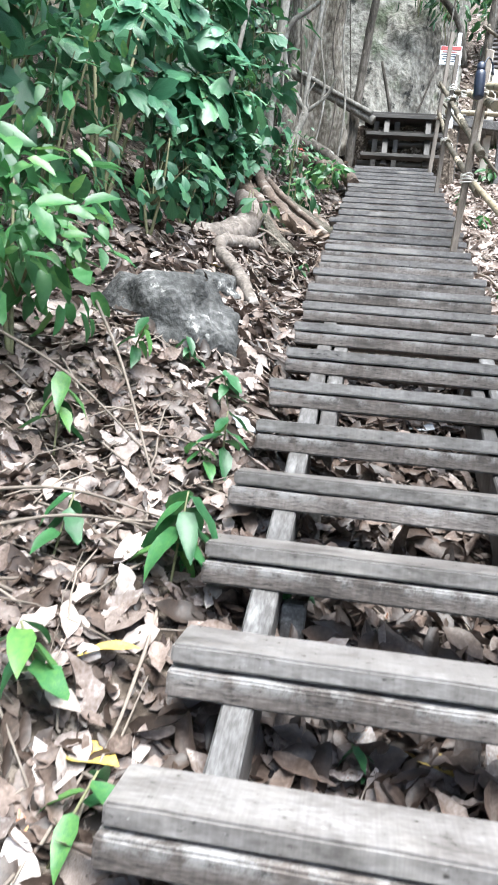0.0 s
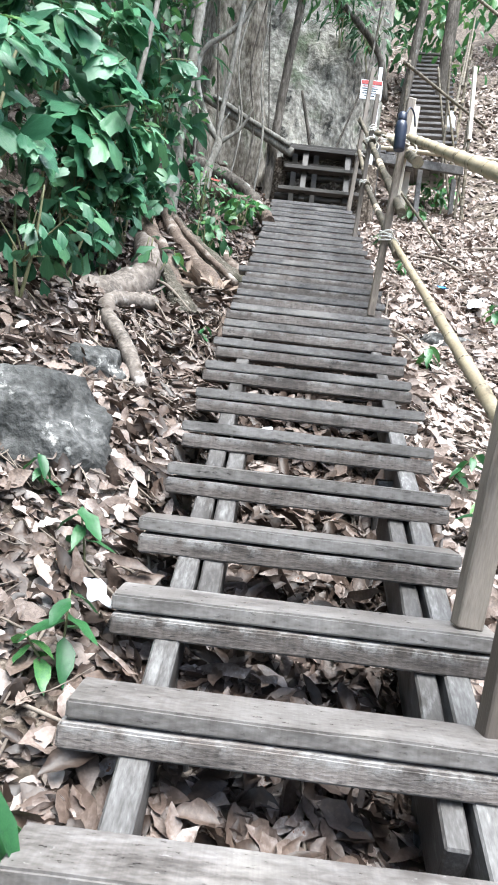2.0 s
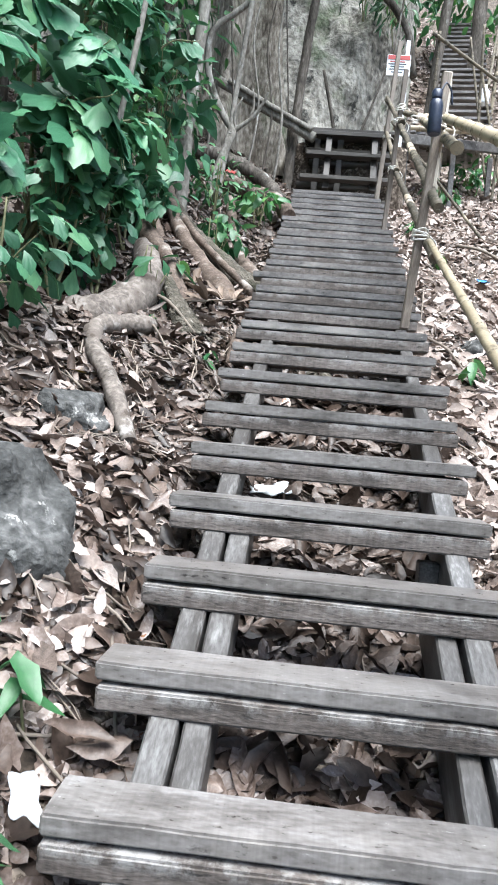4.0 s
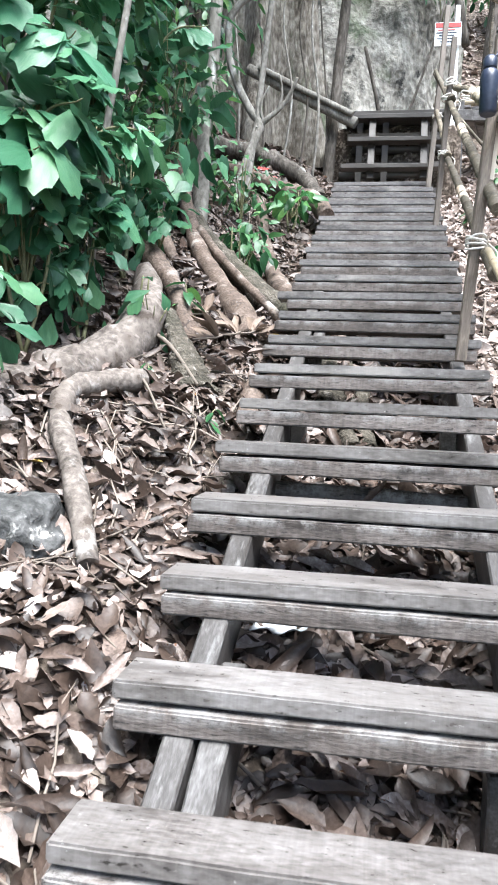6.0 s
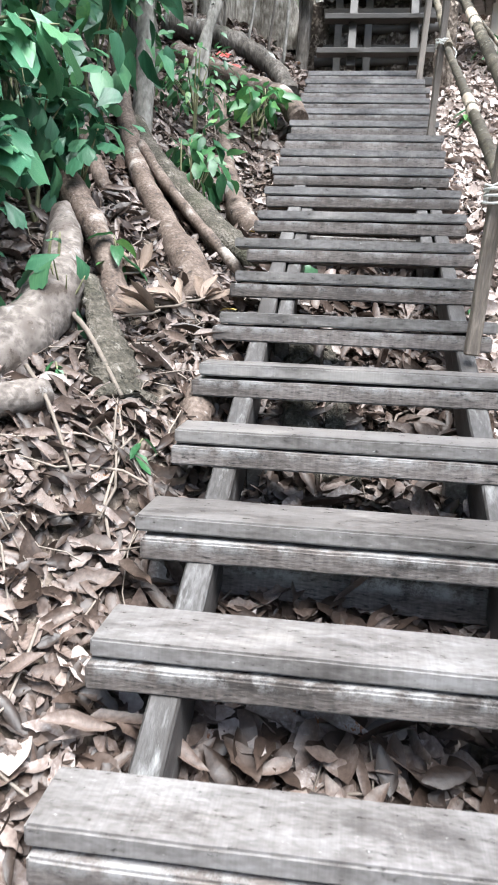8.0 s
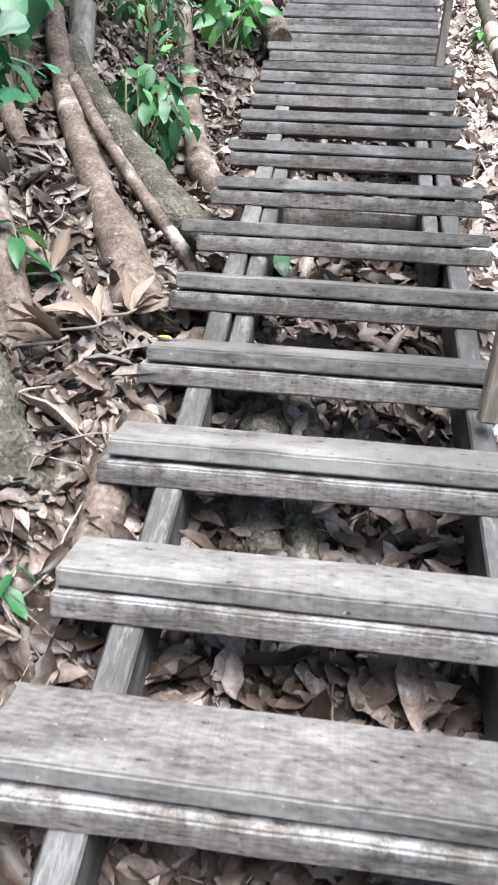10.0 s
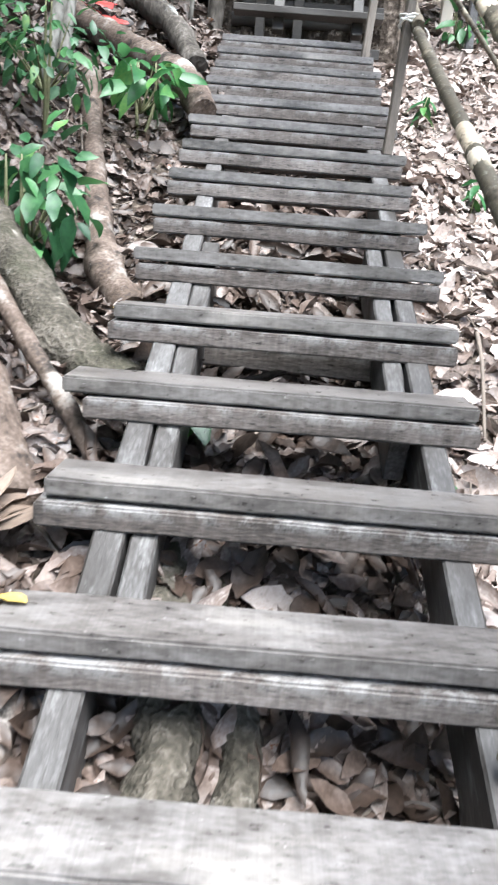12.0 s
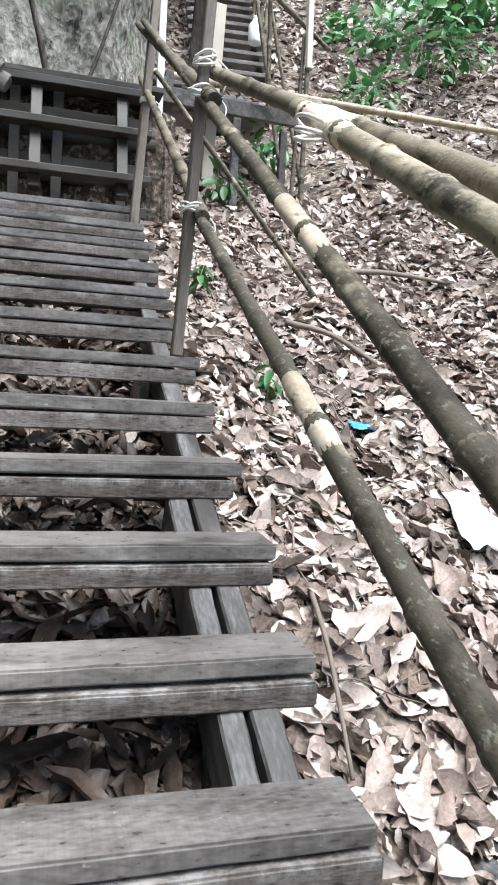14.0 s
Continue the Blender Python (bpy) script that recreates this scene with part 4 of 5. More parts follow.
part("side_branch", tube(curve_points([(0.05, 0.03, 0.08), (0.02, 0.02, 0.25), (0.10, 0.0, 0.42)], 8), [0.016, 0.015, 0.014, 0.013, 0.012, 0.011, 0.010, 0.008, 0.006], 8, 0.06, 10), M_PALEBARK, fork)
sapling([(-1.28, 8.1, 3.9), (-1.24, 8.2, 4.5), (-1.22, 8.25, 4.68), (-1.20, 8.3, 5.11), (-1.14, 8.3, 5.78), (-1.0, 8.4, 7.6)], 0.034, 0.026, "slender straight grey forest trunk", seed=5, material=M_PALEBARK)
sapling([(-1.9, 9.0, 4.2), (-1.99, 9.0, 4.78), (-2.12, 9.0, 5.59), (-2.19, 9.0, 6.4), (-2.2, 9.1, 9.0)], 0.12, 0.10, "brown shaded forest trunk among undergrowth", seed=11)
sapling([(-0.71, 10.6, 4.6), (-0.69, 10.6, 4.94), (-0.64, 10.7, 6.0), (-0.57, 10.7, 7.02), (-0.50, 10.7, 7.7), (-0.3, 10.8, 10)], 0.075, 0.055, "dark leaning tree trunk beside the landing",
        [((-0.45, 10.6, 8.3), (0.75, 0.5, 0.55), 240, 0.2, LONG)], 6)
sapling([(-0.02, 11.9, 5.75), (-0.15, 12.0, 6.4), (-0.35, 12.1, 7.2)], 0.035, 0.025, "dark pole leaning on the cliff", seed=7, name="leaning_pole")
sapling([(0.15, 11.9, 5.8), (0.45, 12.1, 6.7), (0.75, 12.2, 7.9), (0.85, 12.2, 9.5)], 0.02, 0.012, "pale hanging liana across the rock", seed=8, name="liana")
sapling([(1.35, 12.4, 6.2), (1.42, 12.45, 7.4), (1.62, 12.5, 9.7), (1.78, 12.6, 12.5)], 0.085, 0.07, "smooth pale leaning trunk by the walkway", seed=9)
sapling([(2.95, 18.0, 9.6), (2.99, 18.0, 11.2), (3.06, 18.0, 13.3), (3.2, 18.1, 17)], 0.17, 0.13, "dark tree trunk beside the upper stair", seed=10)
for k, (x, y) in enumerate([(-2.6, 7.5), (-2.2, 9.6), (-3.2, 5.5), (-3.0, 10.4), (-2.3, 6.6), (-3.8, 8.2), (-2.9, 3.8)]):
    h = 8.0
    sapling([(x, y, gz(x, y, -0.1)), (x + 0.08, y, gz(x, y, h * 0.4)), (x - 0.05, y + 0.1, gz(x, y, h))], 0.13 - 0.008 * k, 0.09, "brown shaded forest trunk among undergrowth",
            [((x, y, gz(x, y, h * 0.95)), (1.5, 1.5, 1.0), 420, 0.24, OVATE)], 20 + k)

# thin hanging stems in front of the great tree
rg = random.Random(31)
for k, x in enumerate((-1.72, -1.5, -1.22, -1.05, -0.86, -0.72)):
    y, w = rg.uniform(9.9, 10.6), rg.uniform(-0.3, 0.3)
    g = gz(x, y)
    sapling([(x, y, g - 0.05), (x + 0.3 * w + 0.05, y, g + 0.9), (x + 0.2 * w - 0.08, y + 0.05, g + 1.9), (x + w, y + 0.1, g + 3.2), (x + 1.3 * w, y + 0.1, g + 5.0)],
            rg.uniform(0.012, 0.026), 0.009, "thin hanging stem before the great tree", seed=400 + k, name="liana", material=M_BARK if k % 2 else M_PALEBARK)

log = empty("fallen_log", (-1.55, 10.5, 6.12), "split grey fallen log propped against the landing", "log")
part("log_body", tube([p - Vector((-1.55, 10.5, 6.12)) for p in curve_points([(-1.75, 10.5, 6.22), (-1.2, 10.5, 5.93), (-0.75, 10.48, 5.70), (-0.36, 10.46, 5.50)], 16)], [0.075] * 9 + [0.085] * 8, 12, 0.08, 5, True, 0.8), M_PALEBARK, log)
part("split_half", tube([p - Vector((-1.55, 10.5, 6.10)) for p in curve_points([(-1.6, 10.42, 6.18), (-1.1, 10.42, 5.92), (-0.7, 10.40, 5.71), (-0.40, 10.38, 5.56)], 16)], 0.042, 10, 0.12, 6, True, 0.8), M_PALEBARK, log)
branch = empty("fallen_branch", (0.2, 13.4, 8.6), "dark dead branch slanting across the cliff top", "branch")
part("branch_body", tube([p - Vector((0.2, 13.4, 8.6)) for p in curve_points([(-0.25, 12.5, 9.3), (0.35, 12.5, 8.8), (0.9, 12.6, 8.2), (1.1, 12.6, 7.4)], 14)], 0.06, 8, 0.15, 3), M_BARK, branch)


# unseen crowns added high over the west side and landing to shade them
for k in range(5):
    y = -2.0 + 3.4 * k
    foliage(giant, (-3.6 + 1.75, y - 12.0, 9.0 + 0.4663 * y - gz(-1.75, 12.0)), (2.2, 2.0, 0.9), 420, 0.45, OVATE, 50 + k, clumps=14)
foliage(giant, (1.5, -0.9, 13.2 - gz(-1.75, 12.0)), (1.5, 1.9, 0.7), 420, 0.42, OVATE, 60, clumps=14)
foliage(giant, (0.1, -2.6, 10.6 - gz(-1.75, 12.0)), (1.3, 1.6, 0.5), 300, 0.34, OVATE, 61, clumps=12)

# unseen forest added to the east and below, closing off low sky light
rg = random.Random(77)
for k, (x, y) in enumerate([(11, -3), (13, 4), (12.5, 10), (15, 16), (9, -9), (4, -12), (-2, -12), (-7, -9), (-9, -3), (18, -2), (17, 22), (0, -17), (8, -16)]):
    h = rg.uniform(7, 10)
    g = gz(x, y)
    sapling([(x, y, g - 0.2), (x + rg.uniform(-0.3, 0.3), y, g + h * 0.5), (x + rg.uniform(-0.5, 0.5), y, g + h)], 0.22, 0.1, "unseen tall leafy tree added to block low sky light",
            [((x, y, g + h * 0.62), (2.8, 2.8, h * 0.36), 1000, 0.65, OVATE)], 90 + k, "unseen_tree")

# ---- undergrowth ----
def frond_palm(base, stems, label, seed=0):
    """A fishtail palm: arching stems with wedge-shaped ragged leaflets."""
    rg = np.random.default_rng(seed)
    ob = empty("fishtail_palm", base, label, "palm", "fishtail palms beside the stair")
    for st, (tip, size, count) in enumerate(stems):
        tip = np.array(tip, float)
        mid = tip * 0.55 + np.array([0, 0, 0.28 * np.linalg.norm(tip)])
        pts = curve_points([(0, 0, 0), tuple(mid), tuple(tip)], 16)
        part("stalk", tube(pts, [0.016 - 0.0008 * i for i in range(17)], 6), M_STEM, ob)
        org, way, up, sz = [], [], [], []
        for i in range(count):
            t = rg.uniform(0.35, 1.0)
            p = np.array(pts[int(t * 16)]) + rg.normal(0, 0.03, 3)
            d = np.array(pts[min(int(t * 16) + 1, 16)] - pts[max(int(t * 16) - 1, 0)])
            d /= np.linalg.norm(d)
            s = np.cross(d, (0, 0, 1)) * (1 if i % 2 else -1)
            w = 0.55 * d + 0.8 * s + np.array([0, 0, -0.55]) + rg.normal(0, 0.25, 3)
            org.append(p)
            way.append(w)
            up.append(np.array([0.5, -0.55, 0.8]) + rg.normal(0, 0.3, 3))
            sz.append(size * rg.uniform(0.6, 1.2))
        leaf_parts("leaflet", org, way, up, sz, FISH_MESH, ob, seed + st, 0.9)
    return ob


PALM = "fishtail palm with ragged wedge-shaped glossy leaflets"
frond_palm((-1.95, 4.75, gz(-1.95, 4.75)), [((0.55, -0.45, 1.15), 0.29, 26), ((0.72, 0.25, 0.95), 0.27, 26), ((0.2, -0.8, 1.3), 0.30, 26), ((-0.3, -0.3, 1.7), 0.29, 26), ((0.45, -0.1, 1.7), 0.28, 28), ((0.38, -0.6, 0.75), 0.26, 22), ((0.58, 0.1, 0.5), 0.26, 18), ((0.0, -0.5, 2.1), 0.28, 26)], PALM, 1)
frond_palm((-1.9, 3.3, gz(-1.9, 3.3)), [((0.25, -0.3, 1.25), 0.25, 26), ((-0.3, -0.5, 1.5), 0.25, 26), ((0.1, 0.5, 1.6), 0.28, 28), ((-0.5, 0.3, 1.9), 0.27, 26), ((0.3, 0.1, 0.9), 0.26, 18)], PALM, 2)
frond_palm((-2.1, 6.3, gz(-2.1, 6.3)), [((0.5, -0.4, 1.5), 0.25, 28), ((0.25, -0.7, 1.1), 0.25, 26), ((-0.2, -0.5, 2.1), 0.25, 28), ((0.6, -0.2, 2.2), 0.25, 28), ((0.8, 0.2, 1.5), 0.27, 20)], PALM, 3)
frond_palm((-2.3, 2.2, gz(-2.3, 2.2)), [((0.4, -0.3, 1.6), 0.28, 20), ((0.5, 0.4, 1.3), 0.28, 20), ((0.1, -0.6, 1.9), 0.30, 20), ((0.2, 0.3, 2.2), 0.30, 20)], PALM, 4)


frond_palm((-1.95, 4.45, gz(-1.95, 4.45)), [((0.58, -0.12, 0.98), 0.36, 14), ((0.46, -0.3, 0.7), 0.34, 12), ((0.40, 0.2, 1.25), 0.34, 14), ((0.50, 0.1, 0.55), 0.30, 12)], PALM, 5)


def shrub(x, y, h, spread, n, size, label, seed=0, shapes=None, material=None, name="shrub", z=None):
    base = (x, y, gz(x, y) if z is None else z)
    ob = empty(name, base, label, "shrub")
    rg = random.Random(seed)
    for k in range(2):
        a = rg.uniform(0, 6.28)
        part("stem", tube(curve_points([(0, 0, -0.04), (0.1 * math.cos(a), 0.1 * math.sin(a), h * 0.5), (spread * 0.5 * math.cos(a), spread * 0.5 * math.sin(a), h)], 8), [0.012, 0.012, 0.011, 0.01, 0.009, 0.008, 0.007, 0.006, 0.004], 6), M_STEM, ob)
    foliage(ob, (0, 0, h * 0.72), (spread, spread, h * 0.42), n, size, shapes or OVATE, seed, material)
    return ob


LEAFY = "leafy green forest shrub with drooping pointed leaves"
shrub(-2.05, 6.1, 2.2, 0.5, 360, 0.15, LEAFY, 1)
shrub(-2.35, 4.2, 1.2, 0.42, 240, 0.13, LEAFY, 2)
shrub(-1.85, 6.2, 0.9, 0.35, 200, 0.13, LEAFY, 3)
shrub(-1.75, 7.3, 1.3, 0.40, 260, 0.13, LEAFY, 4)
shrub(-1.05, 6.85, 0.5, 0.22, 90, 0.15, "low bright shrub growing between the roots", 5)
shrub(-1.25, 7.7, 0.6, 0.3, 180, 0.09, "small dark-leaved bush under the trunks", 6)
shrub(-0.84, 8.1, 0.42, 0.2, 50, 0.15, "young plant with bright yellow-green leaves", 7, None, M_BRIGHT, "seedling")
shrub(-1.85, 2.3, 1.2, 0.45, 260, 0.13, LEAFY, 8)
shrub(-1.55, 1.55, 0.75, 0.36, 190, 0.12, LEAFY, 9, None, M_BRIGHT)
shrub(-1.75, 0.9, 1.0, 0.45, 220, 0.13, LEAFY, 10, None, M_BRIGHT)
shrub(-2.5, 3.3, 2.6, 0.8, 520, 0.18, LEAFY, 11)
shrub(-2.6, 5.2, 3.2, 0.9, 640, 0.19, LEAFY, 12)
shrub(-2.4, 7.4, 3.0, 0.8, 560, 0.17, LEAFY, 13)
shrub(-2.3, 8.9, 2.6, 0.7, 420, 0.16, LEAFY, 14)
shrub(-2.7, 1.6, 2.2, 0.8, 460, 0.17, LEAFY, 15)
shrub(-3.6, 4.2, 4.2, 1.2, 800, 0.24, LEAFY, 16)
shrub(-3.7, 7.0, 4.4, 1.2, 800, 0.24, LEAFY, 17)
shrub(-3.6, 1.6, 3.4, 1.1, 600, 0.24, LEAFY, 18)
shrub(-3.4, 9.6, 4.0, 1.0, 600, 0.22, LEAFY, 19)
shrub(-5.2, 5.5, 5.5, 1.6, 900, 0.32, LEAFY, 20)
shrub(-5.2, 8.8, 5.5, 1.6, 800, 0.32, LEAFY, 21)
shrub(-5.0, 2.0, 5.0, 1.6, 800, 0.32, LEAFY, 22)
LOBED = "low fishtail seedling with small dark ragged leaflets"
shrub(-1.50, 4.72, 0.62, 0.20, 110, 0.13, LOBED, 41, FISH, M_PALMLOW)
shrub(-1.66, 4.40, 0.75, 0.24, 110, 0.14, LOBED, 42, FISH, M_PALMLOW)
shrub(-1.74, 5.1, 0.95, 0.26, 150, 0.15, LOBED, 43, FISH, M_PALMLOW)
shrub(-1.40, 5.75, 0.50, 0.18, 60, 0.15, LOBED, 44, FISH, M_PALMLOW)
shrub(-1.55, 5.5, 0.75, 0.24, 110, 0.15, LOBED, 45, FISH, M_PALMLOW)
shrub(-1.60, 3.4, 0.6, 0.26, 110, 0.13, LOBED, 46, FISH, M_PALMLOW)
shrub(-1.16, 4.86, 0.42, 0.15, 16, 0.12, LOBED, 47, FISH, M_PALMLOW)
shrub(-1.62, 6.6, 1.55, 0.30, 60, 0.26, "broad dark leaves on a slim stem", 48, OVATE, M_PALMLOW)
BUSH = "bright green bush on the sunlit upper slope"
shrub(6.2, 16.6, 1.0, 0.9, 190, 0.25, BUSH, 30, None, M_BRIGHT)
shrub(5.6, 17.8, 0.9, 0.8, 150, 0.25, BUSH, 31, None, M_BRIGHT)
shrub(4.4, 15.2, 0.7, 0.6, 90, 0.22, BUSH, 32, None, M_BRIGHT)
shrub(7.5, 18.0, 1.2, 1.0, 300, 0.3, BUSH, 33, None, M_BRIGHT)
shrub(1.75, 12.4, 0.35, 0.25, 40, 0.2, BUSH, 34, None, M_BRIGHT)
shrub(2.35, 13.6, 0.5, 0.35, 70, 0.2, BUSH, 35, None, M_BRIGHT)
shrub(3.4, 20.5, 3.5, 1.5, 420, 0.35, BUSH, 36, None, M_BRIGHT)
shrub(6.5, 24, 4.5, 2.5, 600, 0.5, BUSH, 37, None, M_BRIGHT)
shrub(1.3, 19, 4.5, 1.3, 420, 0.35, "leafy thicket above the cliff edge", 38)
shrub(0.2, 12.6, 1.2, 0.6, 160, 0.22, "hanging greenery on the cliff", 39, LONG, None, "cliff_plant", 8.3)
shrub(0.75, 12.8, 1.2, 0.5, 150, 0.2, "hanging greenery on the cliff", 40, LONG, None, "cliff_plant", 7.9)


def seedling(x, y, h, n, size, seed, material=None, label="small seedling with drooping broad green leaves"):
    rg = np.random.default_rng(seed)
    ob = empty("seedling", (x, y, gz(x, y)), label, "plant", "seedlings among the dry leaves")
    lean = rg.normal(0, 0.06, 2)
    part("stem", tube([(0, 0, -0.03), (lean[0] * 0.5, lean[1] * 0.5, h * 0.5), (lean[0], lean[1], h)], [0.005, 0.004, 0.003], 6), M_STEM, ob)
    a = rg.uniform(0, 6.28) + np.arange(n) * 2.4
    t = np.linspace(0.45, 1.0, n)
    org = np.stack([lean[0] * t, lean[1] * t, h * t], 1)
    way = np.stack([np.cos(a), np.sin(a), np.full(n, -0.55) + rg.normal(0, 0.25, n)], 1)
    up = np.stack([np.cos(a) * 0.5, np.sin(a) * 0.5, np.ones(n)], 1) + rg.normal(0, 0.15, (n, 3))
    leaf_parts("leaf", org, way, up, size * rg.uniform(0.75, 1.2, n), SEED_MESH, ob, seed, 0.85)


seedling(-0.66, 0.78, 0.30, 12, 0.16, 1)
seedling(-0.66, 1.45, 0.24, 7, 0.12, 2, M_BRIGHT)
seedling(-1.17, 1.82, 0.20, 6, 0.12, 3, M_BRIGHT)
seedling(-0.94, 2.08, 0.16, 6, 0.09, 4, M_BRIGHT)
seedling(-0.82, 0.37, 0.20, 8, 0.14, 5)
seedling(-0.70, 0.10, 0.16, 6, 0.12, 6)
seedling(-0.31, 0.94, 0.20, 8, 0.10, 7)
seedling(-0.02, 0.58, 0.10, 5, 0.08, 8)
seedling(-0.71, 1.86, 0.22, 7, 0.13, 9, M_BRIGHT)
seedling(-0.68, 1.43, 0.12, 5, 0.10, 10)
seedling(-0.63, 0.85, 0.14, 5, 0.13, 11)
seedling(0.95, 5.15, 0.22, 6, 0.16, 12, M_BRIGHT)
seedling(0.72, 3.26, 0.2, 7, 0.12, 13)
seedling(0.76, 2.75, 0.24, 8, 0.14, 14)
seedling(1.95, 7.0, 0.26, 8, 0.16, 15)
seedling(-1.04, 4.5, 0.1, 5, 0.10, 16, M_BRIGHT)
seedling(-0.74, 4.25, 0.1, 5, 0.09, 17)
seedling(-1.07, 5.36, 0.24, 7, 0.15, 18)
seedling(-0.24, 5.97, 0.16, 5, 0.16, 19)
seedling(-1.2, 1.2, 0.3, 8, 0.15, 20, M_BRIGHT)
seedling(-1.0, 0.75, 0.2, 6, 0.13, 21)
seedling(0.62, 6.0, 0.1, 5, 0.09, 22, M_BRIGHT)
seedling(1.1, 8.4, 0.2, 7, 0.14, 23, M_BRIGHT)
seedling(0.9, 9.6, 0.25, 8, 0.15, 24, M_BRIGHT)


def boulder(x, y, z, rx, ry, rz, seed, label):
    ob = bmesh.new()
    bmesh.ops.create_icosphere(ob, subdivisions=5, radius=1.0)
    for v in ob.verts:
        p = v.co.copy()
        d = 1 + 0.26 * noise.noise(p * 1.3 + Vector((seed, 0, 0))) + 0.14 * noise.noise(p * 3.1 + Vector((0, seed, 0))) + 0.06 * noise.noise(p * 7) + 0.03 * noise.noise(p * 15)
        q = p * d
        q.z = min(q.z, 0.82 + 0.05 * noise.noise(p * 4))
        v.co = (q.x * rx, q.y * ry, q.z * rz)
    for f in ob.faces:
        f.smooth = True
    b = part("boulder", ob, M_BOULDER)
    b.location = (x, y, z)
    return tagged(b, label, "rock")


boulder(-1.22, 2.46, 1.02, 0.40, 0.37, 0.43, 2.0, "grey boulder patched with pale lichen in the leaves")
boulder(1.22, 6.1, 2.14, 0.32, 0.3, 0.2, 5.0, "flat grey stone half sunk in fallen leaves")
boulder(-1.15, 3.35, 1.42, 0.2, 0.22, 0.2, 7.0, "small grey rock against a root")
boulder(1.25, 6.9, 2.5, 0.12, 0.14, 0.1, 9.0, "small stone in the leaf litter")
boulder(1.7, 7.9, 2.95, 0.14, 0.12, 0.09, 11.0, "small stone in the leaf litter")


# ---- small things ----
def solid(profile, sides=20, seed=0):
    """A turned body: (radius, height) pairs from the bottom up."""
    bm = bmesh.new()
    rings = []
    for r, z in profile:
        rings.append([bm.verts.new((r * math.cos(2 * math.pi * s / sides), r * math.sin(2 * math.pi * s / sides), z)) for s in range(sides)])
    for a, b in zip(rings, rings[1:]):
        for s in range(sides):
            f = bm.faces.new((a[s], a[(s + 1) % sides], b[(s + 1) % sides], b[s]))
            f.smooth = True
    bm.faces.new(rings[0][::-1])
    bm.faces.new(rings[-1])
    return bm


flask = empty("water_bottle", (0.47, 4.56, 3.28), "dark blue insulated bottle hanging by its strap from a post", "bottle")
part("bottle_body", solid([(0.033, 0.0), (0.04, 0.012), (0.04, 0.16), (0.036, 0.19), (0.026, 0.205)]), M_DARK, flask)
cap = part("cap", solid([(0.03, 0.205), (0.031, 0.21), (0.031, 0.25), (0.02, 0.262)]), M_DARK, flask, "black screw cap")
part("strap", tube(curve_points([(0.02, 0, 0.25), (0.05, 0.02, 0.31), (0.085, 0.05, 0.28), (0.10, 0.06, 0.2)], 12), 0.006, 6), M_DARK, cap, "black carrying strap")

sign = empty("warning_sign", (0.74, 11.27, 6.78), "small white notice board with a red heading", "sign")
panel = part("board", board(0.34, 0.02, 0.30, 0.003, 0.0), M_WHITE, sign)
panel.matrix_basis = pose(0, 0, 0.15)
part("heading", board(0.32, 0.006, 0.06, 0.001, 0.0), M_RED, panel, "red heading strip").matrix_basis = pose(0, -0.014, 0.11)
for k, (w, z) in enumerate([(0.22, 0.20), (0.26, 0.165), (0.2, 0.13), (0.24, 0.09), (0.16, 0.05)]):
    part("text_line", board(w, 0.004, 0.014, 0.001, 0.0), M_RED if k == 0 else M_DARK, panel, "unreadable line of print").matrix_basis = pose(-0.02, -0.013, z - 0.15)
sp = empty("sign_post", (0.86, 11.33, 5.69), "white painted post carrying the notice board", "post")
part("shaft", board(0.06, 0.05, 1.63, 0.004, 0.001), M_WHITE, sp).matrix_basis = pose(0, 0, 0.815)

jar = empty("plastic_bottle", (2.85, 15.75, 8.42), "large white plastic bottle standing on a step", "bottle")
part("bottle_body", solid([(0.09, 0), (0.1, 0.03), (0.1, 0.26), (0.045, 0.33), (0.04, 0.36)]), M_WHITE, jar)
part("cap", solid([(0.042, 0.36), (0.042, 0.39)]), M_WHITE, jar)


def crumpled(name, at, sx, sy, material, label, category, seed=0, rz=0):
    """A crumpled scrap of sheet with folds."""
    rg = random.Random(seed)
    bm = bmesh.new()
    bmesh.ops.create_grid(bm, x_segments=9, y_segments=9, size=0.5)
    for v in bm.verts:
        p = v.co.copy()
        z = 0.09 * noise.noise(p * 3.1 + Vector((seed, 0, 0))) + 0.05 * noise.noise(p * 7.3)
        edge = 1 + 0.7 * noise.noise(p * 2 + Vector((0, seed, 3)))
        v.co = (p.x * sx * edge, p.y * sy * edge, (z + 0.1) * max(sx, sy) * 0.9)
    thick = bmesh.ops.solidify(bm, geom=bm.faces[:], thickness=0.002)
    for f in bm.faces:
        f.smooth = True
    ob = part(name, bm, material)
    ob.matrix_basis = pose(*at, 22, rg.uniform(-12, 12), rz)
    return tagged(ob, label, category)


crumpled("plastic_bag", (1.80, 7.42, gz(1.80, 7.42, 0.09)), 0.17, 0.44, M_WHITE, "white plastic bag lying on the leaves", "litter", 3, -14)
crumpled("blue_wrapper", (1.61, 8.28, gz(1.61, 8.28, 0.05)), 0.12, 0.10, M_BLUE, "crumpled bright blue plastic wrapper", "litter", 5)
crumpled("white_scrap", (-0.24, 3.3, gz(-0.24, 3.3, 0.05)), 0.16, 0.10, M_WHITE, "torn white plastic scrap under the stair", "litter", 7)
crumpled("red_wrapper", (0.06, 5.35, gz(0.06, 5.35, 0.02)), 0.035, 0.02, M_RED, "red and white sweet wrapper among leaves", "litter", 8)
crumpled("plastic_bag", (-0.62, 1.62, RISE * 4 - 0.03), 0.06, 0.11, M_FILM, "grey plastic caught on a tread end", "litter", 9, 30)
